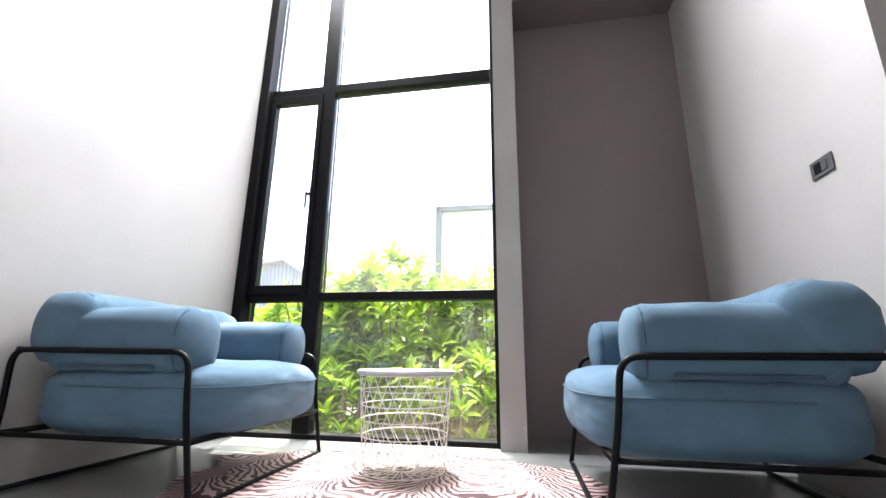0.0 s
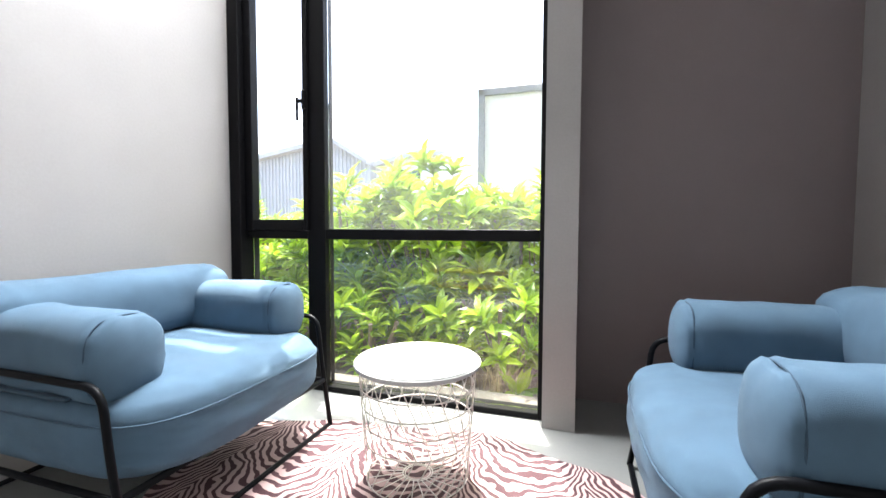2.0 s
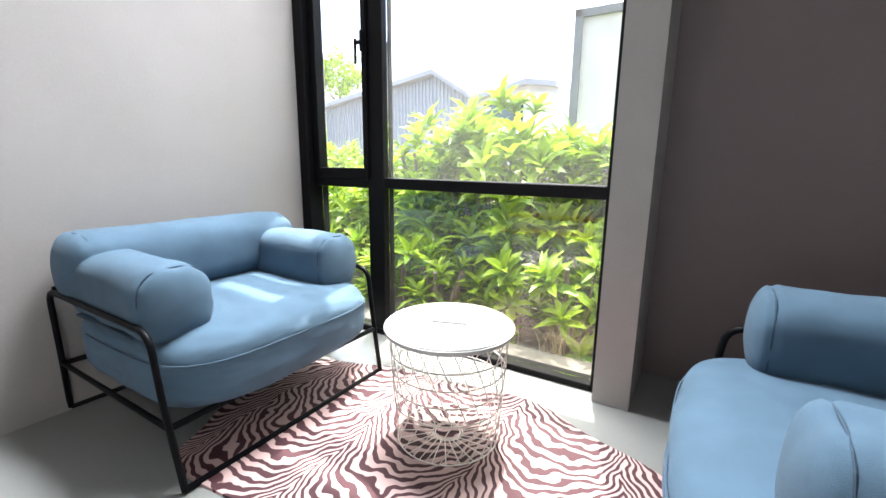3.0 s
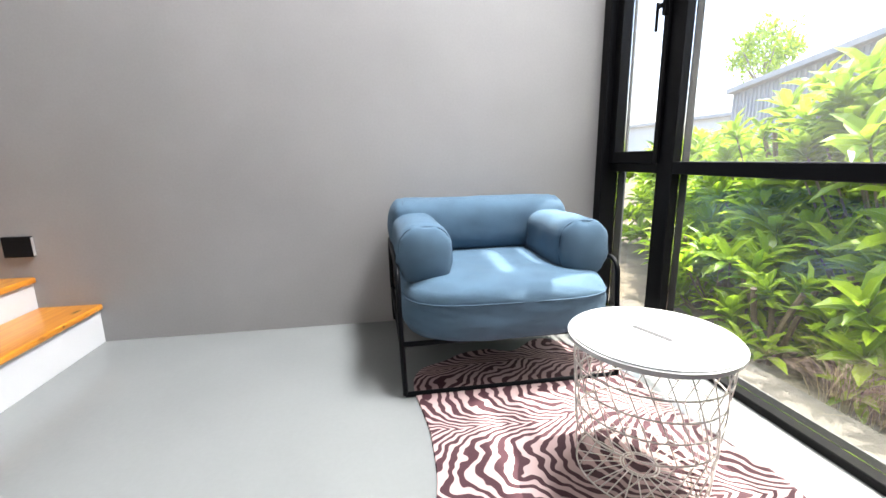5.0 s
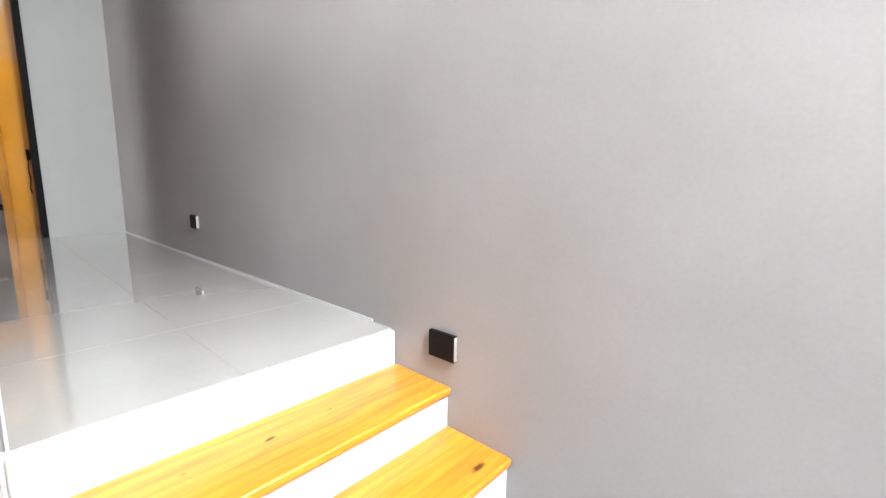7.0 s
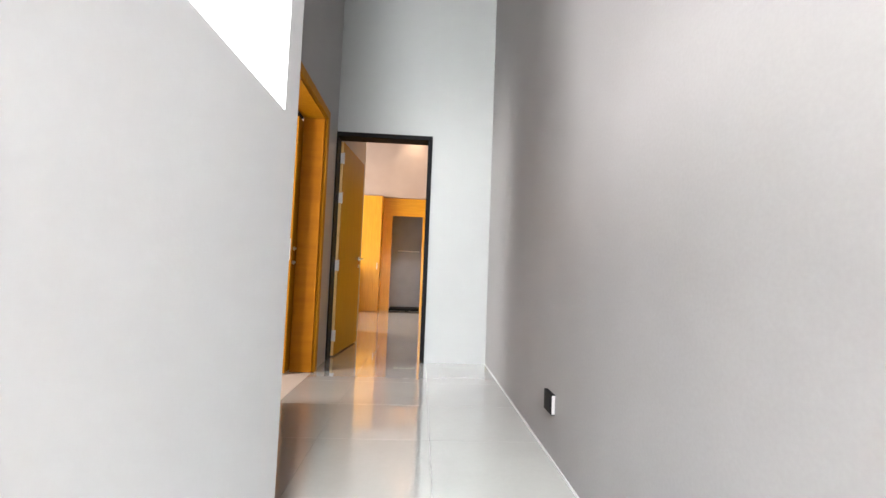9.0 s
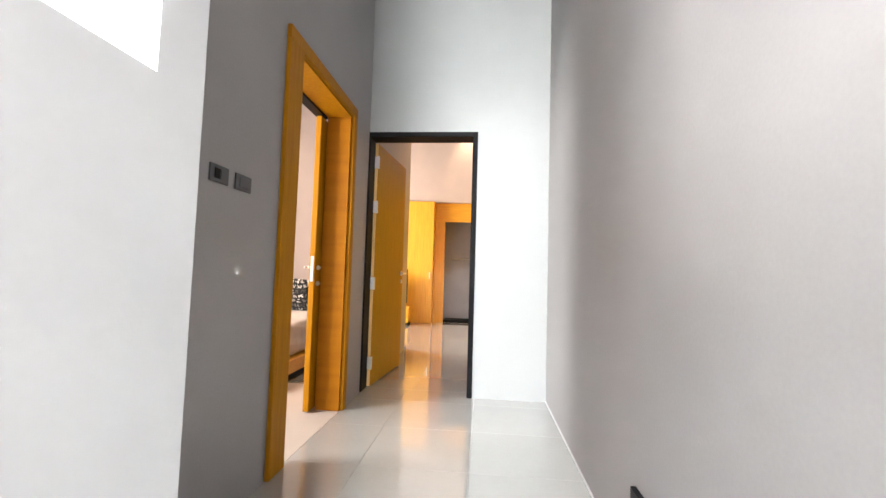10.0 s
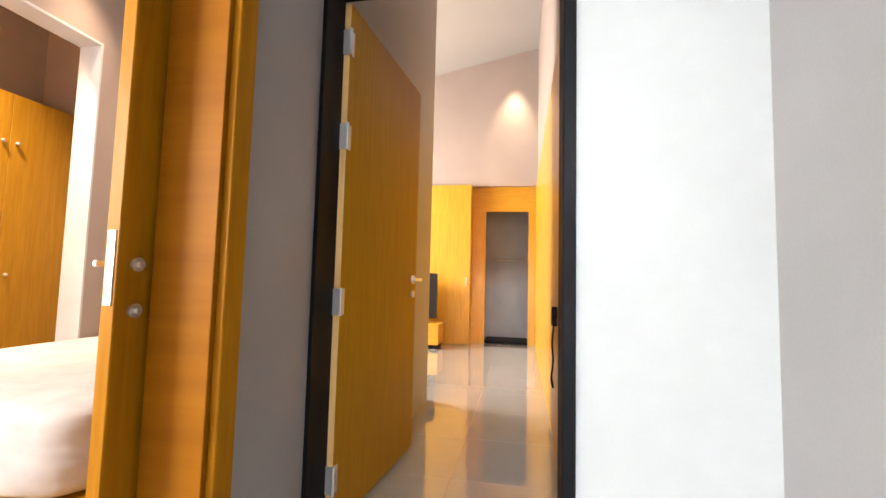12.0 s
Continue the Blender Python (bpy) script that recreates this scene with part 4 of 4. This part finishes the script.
def leaf_into(verts, faces, base, along, side, up, length, width):
    """One long pointed leaf, folded on its midrib and drooping."""
    i = len(verts)
    for f, w, dz in ((0.0, 0.08, 0.0), (0.35, 0.85, 0.06), (0.7, 0.8, 0.0), (1.0, 0.0, -0.16)):
        c = base + along * length * f + up * length * dz
        if w:
            verts.append(c + side * width * w + up * width * 0.35)
            verts.append(c)
            verts.append(c - side * width * w + up * width * 0.35)
        else:
            verts.append(c)
    for r in range(2):
        a = i + 3 * r
        faces.append((a, a + 1, a + 4, a + 3))
        faces.append((a + 1, a + 2, a + 5, a + 4))
    a = i + 6
    faces.append((a, a + 1, a + 3))
    faces.append((a + 1, a + 2, a + 3))


def shrub(m, height, spread, clusters, label, rng, leaf_len=0.205):
    t = thing("shrub", label, "shrub", m, "shrubs before the window")
    verts, faces = [], []
    tips = []
    for k in range(clusters):
        a = rng.uniform(0, 2 * math.pi)
        r = spread * math.sqrt(rng.random())
        z = height * (0.10 + 0.90 * rng.random() ** 0.8) * (1 - 0.30 * (r / spread) ** 2)
        p = Vector((r * math.cos(a), r * math.sin(a), z))
        tips.append(p)
        axis = Vector((0.5 * math.cos(a) * r / spread + rng.uniform(-0.3, 0.3), 0.5 * math.sin(a) * r / spread + rng.uniform(-0.3, 0.3), 1)).normalized()
        u = axis.orthogonal().normalized()
        w = axis.cross(u)
        count = rng.randint(11, 17)
        size = leaf_len * rng.uniform(0.75, 1.2)
        for j in range(count):
            b = j * 2.4 + rng.uniform(-0.3, 0.3)
            tilt = 0.15 + 0.95 * (j / count)
            out = u * math.cos(b) + w * math.sin(b)
            along = (out * math.sin(tilt + 0.35) + axis * math.cos(tilt + 0.35)).normalized()
            side = axis.cross(out).normalized()
            leaf_into(verts, faces, p - axis * 0.05 * (j / count), along, side, side.cross(along) * -1, size * rng.uniform(0.8, 1.15), size * rng.uniform(0.14, 0.19))
    me = bpy.data.meshes.new("crown")
    me.from_pydata(verts, [], faces)
    me.materials.append(LEAF)
    crown = new("crown", me)
    crown.parent = t
    wood_bm = bmesh.new()
    for k in range(5):
        a = k * 1.3 + rng.random()
        b = tube([(0.04 * math.cos(a), 0.04 * math.sin(a), 0), (0.35 * spread * math.cos(a), 0.35 * spread * math.sin(a), height * 0.45), (0.6 * spread * math.cos(a + 0.3), 0.6 * spread * math.sin(a + 0.3), height * 0.8)], 0.014, 6, bend=0.2)
        tmp = bpy.data.meshes.new("limb")
        b.to_mesh(tmp)
        b.free()
        wood_bm.from_mesh(tmp)
        bpy.data.meshes.remove(tmp)
    for p in tips[::2]:
        c = Vector((p.x * 0.5, p.y * 0.5, p.z * 0.45))
        b = tube([tuple(c), tuple((c + p) / 2 + Vector((0, 0, -0.03))), tuple(p)], 0.006, 5, bend=0.1, steps=2)
        tmp = bpy.data.meshes.new("limb")
        b.to_mesh(tmp)
        b.free()
        wood_bm.from_mesh(tmp)
        bpy.data.meshes.remove(tmp)
    part("stem", wood_bm, BARK, t, "thin brown stems")
    return t


rng = random.Random(5)
SHRUB = "broad-leaved green garden shrub in full sun"
shrub(pose(0.75, 1.25, -0.16), 1.62, 0.62, 130, SHRUB, rng)
shrub(pose(0.0, 1.45, -0.16), 1.5, 0.62, 110, SHRUB, rng)
shrub(pose(1.55, 1.35, -0.16), 1.38, 0.55, 100, SHRUB, rng)
shrub(pose(-0.85, 1.7, -0.16), 1.15, 0.65, 100, SHRUB, rng)
shrub(pose(-1.9, 2.2, -0.16), 1.2, 0.75, 90, SHRUB, rng)
shrub(pose(2.4, 1.9, -0.16), 1.5, 0.6, 60, SHRUB, rng)
shrub(pose(0.4, 2.0, -0.16), 1.5, 0.7, 90, SHRUB, rng)
shrub(pose(-2.9, 3.2, -0.16), 1.45, 0.9, 90, SHRUB, rng)
shrub(pose(-4.6, 4.4, -0.16), 1.35, 1.1, 90, SHRUB, rng, 0.26)
for x, y in ((0.15, 0.75), (1.0, 0.72), (1.45, 0.66), (-0.35, 0.95), (0.75, 0.95), (1.75, 0.9)):
    shrub(pose(x, y, -0.16), rng.uniform(0.45, 0.7), 0.3, 22, "low leafy green garden plant under the window", rng, 0.17)
shrub(pose(0.55, 0.62, -0.16), 0.52, 0.26, 14, "low young shrub with fresh green leaf rosettes", rng, 0.16)


def dry_grass(m, blades, height, rng):
    """A tuft of thin arching blades."""
    bm = bmesh.new()
    for k in range(blades):
        a = rng.uniform(0, 2 * math.pi)
        reach = rng.uniform(0.15, 0.45)
        h = height * rng.uniform(0.6, 1.1)
        side = Vector((-math.sin(a), math.cos(a), 0)) * 0.0022
        x0, y0 = rng.gauss(0, 0.05), rng.gauss(0, 0.05)
        row = []
        for i in range(6):
            t = i / 5
            c = Vector((x0 + reach * t * t * math.cos(a), y0 + reach * t * t * math.sin(a), h * (1.7 * t - 0.95 * t * t)))
            w = side * (1 - 0.85 * t)
            row.append((bm.verts.new(c - w), bm.verts.new(c + w)))
        for p, q in zip(row, row[1:]):
            bm.faces.new((p[0], p[1], q[1], q[0]))
    o = obj("grass_tuft", bm, STRAW)
    o.matrix_world = m
    return tagged(o, "tuft of thin arching straw-coloured grass under the window", "grass", "", "stuff")


STRAW = leaf_mat("straw_blades", (0.28, 0.22, 0.10), (0.46, 0.40, 0.22))
for gx, gy in ((1.05, 0.5), (1.42, 0.46), (1.72, 0.55)):
    dry_grass(pose(gx, gy, -0.16), 110, 0.42, rng)


def house(name, outline, y, depth, label, windows=()):
    t = thing(name, label, "house")
    bm = bmesh.new()
    a = [bm.verts.new((x, y, z)) for x, z in outline]
    b = [bm.verts.new((x, y + depth, z)) for x, z in outline]
    bm.faces.new(a)
    bm.faces.new(b[::-1])
    k = len(a)
    for i in range(k):
        bm.faces.new((a[i], a[(i + 1) % k], b[(i + 1) % k], b[i]))
    bmesh.ops.recalc_face_normals(bm, faces=bm.faces)
    part("wall", bm, RENDER_WHITE if windows else CLAD, t)
    for (x0, z0), (x1, z1) in zip(outline[1:-1], outline[2:]):
        if abs(x1 - x0) < 0.2:
            continue
        bm = bmesh.new()
        q = [(x0, z0), (x1, z1), (x1, z1 + 0.22), (x0, z0 + 0.22)]
        f = [bm.verts.new((x, y - 0.4, z)) for x, z in q]
        g = [bm.verts.new((x, y + depth, z)) for x, z in q]
        bm.faces.new(f)
        bm.faces.new(g[::-1])
        for i in range(4):
            bm.faces.new((f[i], f[(i + 1) % 4], g[(i + 1) % 4], g[i]))
        bmesh.ops.recalc_face_normals(bm, faces=bm.faces)
        part("roof", bm, ROOF, t)
    for x0, x1, z0, z1 in windows:
        w = part("window", box((x0, y - 0.06, z0), (x1, y + 0.05, z1), 0.01), BLACK, t)
        part("pane", box((x0 + 0.08, y - 0.075, z0 + 0.08), (x1 - 0.08, y - 0.062, z1 - 0.08)), HOUSE_GLASS, w)
    return t


def tree(m, height, radius, label, rng):
    """A tapered trunk with limbs and an airy crown of leaf clumps."""
    t = thing("tree", label, "tree", m)
    bm = tube([(0, 0, 0), (0.1, 0, height * 0.4), (0, 0.1, height * 0.75), (0.05, 0, height)], 0.14, 8)
    for v in bm.verts:
        f = 1 - 0.75 * v.co.z / height
        v.co.x, v.co.y = v.co.x * f, v.co.y * f
    part("trunk", bm, BARK, t)
    verts, faces = [], []
    for k in range(90):
        d = Vector((rng.gauss(0, 1), rng.gauss(0, 1), rng.gauss(0, 0.8))).normalized()
        c = Vector((0, 0, height)) + d * radius * rng.uniform(0.35, 1.0)
        if k < 9:
            part("limb", tube([(0, 0, height * 0.7), tuple(c)], 0.04, 5), BARK, t)
        for j in range(26):
            a = Vector((rng.gauss(0, 1), rng.gauss(0, 1), rng.gauss(0, 1))).normalized()
            n = a.orthogonal().normalized()
            leaf_into(verts, faces, c + a * rng.uniform(0, 0.45), a, n, a.cross(n), 0.26, 0.06)
    me = bpy.data.meshes.new("crown")
    me.from_pydata(verts, [], faces)
    me.materials.append(LEAF)
    new("crown", me).parent = t
    return t


tree(pose(-23.4, 24.0, -0.2), 7.6, 2.0, "airy broad-leaved tree beyond the neighbour house", rng)
h1 = house("house", [(-16.8, -0.2), (-16.8, 3.75), (-9.3, 4.95), (-7.4, 3.8), (-7.4, -0.2)], 16.0, 8.0, "grey ribbed gabled neighbour house behind the shrubs")
ribs = bmesh.new()
for i in range(46):
    x = -16.7 + 0.2 * i
    zt = 3.7 + (x + 16.8) * 0.16 if x < -9.3 else 4.9 - (x + 9.3) * 0.605
    box_into(ribs, (x, 15.93, -0.2), (x + 0.06, 16.0, zt))
part("cladding_ribs", ribs, CLAD, h1)
house("house", [(-7.35, -0.2), (-7.35, 3.75), (-4.9, 4.25), (-4.9, 4.25), (-3.6, 4.05), (-3.6, -0.2)], 16.5, 8.0, "pale flat-fronted neighbour house with tinted windows", [(-7.0, -5.1, 2.75, 3.6)])
house("house", [(-40, -0.2), (-40, 3.4), (-19, 3.4), (-19, -0.2)], 22.0, 9.0, "long pale neighbour house far behind", [(-24, -21, 1.4, 2.8), (-30, -27, 1.4, 2.8)])

# garden screen: a grey steel frame with a white panel
scr = thing("garden_screen", "grey steel portal frame with a white panel", "garden screen")
part("post", box((0.83, 2.40, -0.16), (0.90, 2.5, 2.33), 0.004), SCREEN_STEEL, scr)
part("post", box((2.9, 2.40, -0.16), (2.97, 2.5, 2.33), 0.004), SCREEN_STEEL, scr)
part("beam", box((0.83, 2.40, 2.26), (2.97, 2.5, 2.33), 0.004), SCREEN_STEEL, scr)
part("panel", box((0.90, 2.44, -0.16), (2.9, 2.47, 2.26)), mat("white_screen_paint", (0.84, 0.84, 0.85), rough=0.6), scr, "white panel")

# ---- floor tiles, laid singly ----
def tiles(floor, x0, x1, y0, y1, z, size, name="tile"):
    gap = 0.0006
    made = {}
    ys = []
    y = y1
    while y > y0 + 0.02:
        ys.append((max(y - size, y0), y))
        y -= size
    xs = []
    x = x0
    while x < x1 - 0.02:
        xs.append((x, min(x + size, x1)))
        x += size
    for a, b in xs:
        for c, d in ys:
            key = (round(b - a, 3), round(d - c, 3))
            if key not in made:
                bm = box((-key[0] / 2 + gap, -key[1] / 2 + gap, -0.006), (key[0] / 2 - gap, key[1] / 2 - gap, 0), 0.0008)
                made[key] = bpy.data.meshes.new("tile")
                bm.to_mesh(made[key])
                bm.free()
                made[key].materials.append(TILE)
            o = new(name, made[key])
            o.parent = floor
            o.location = ((a + b) / 2, (c + d) / 2, z)


tiles(bpy.data.objects["floor_corridor"], 0.0, 1.6, -7.9, STEP_Y[2] - 0.031, UP, 0.6)
tiles(bpy.data.objects["floor_far_room"], 0.56, 5.5, -13.4, -7.9, UP, 0.6)
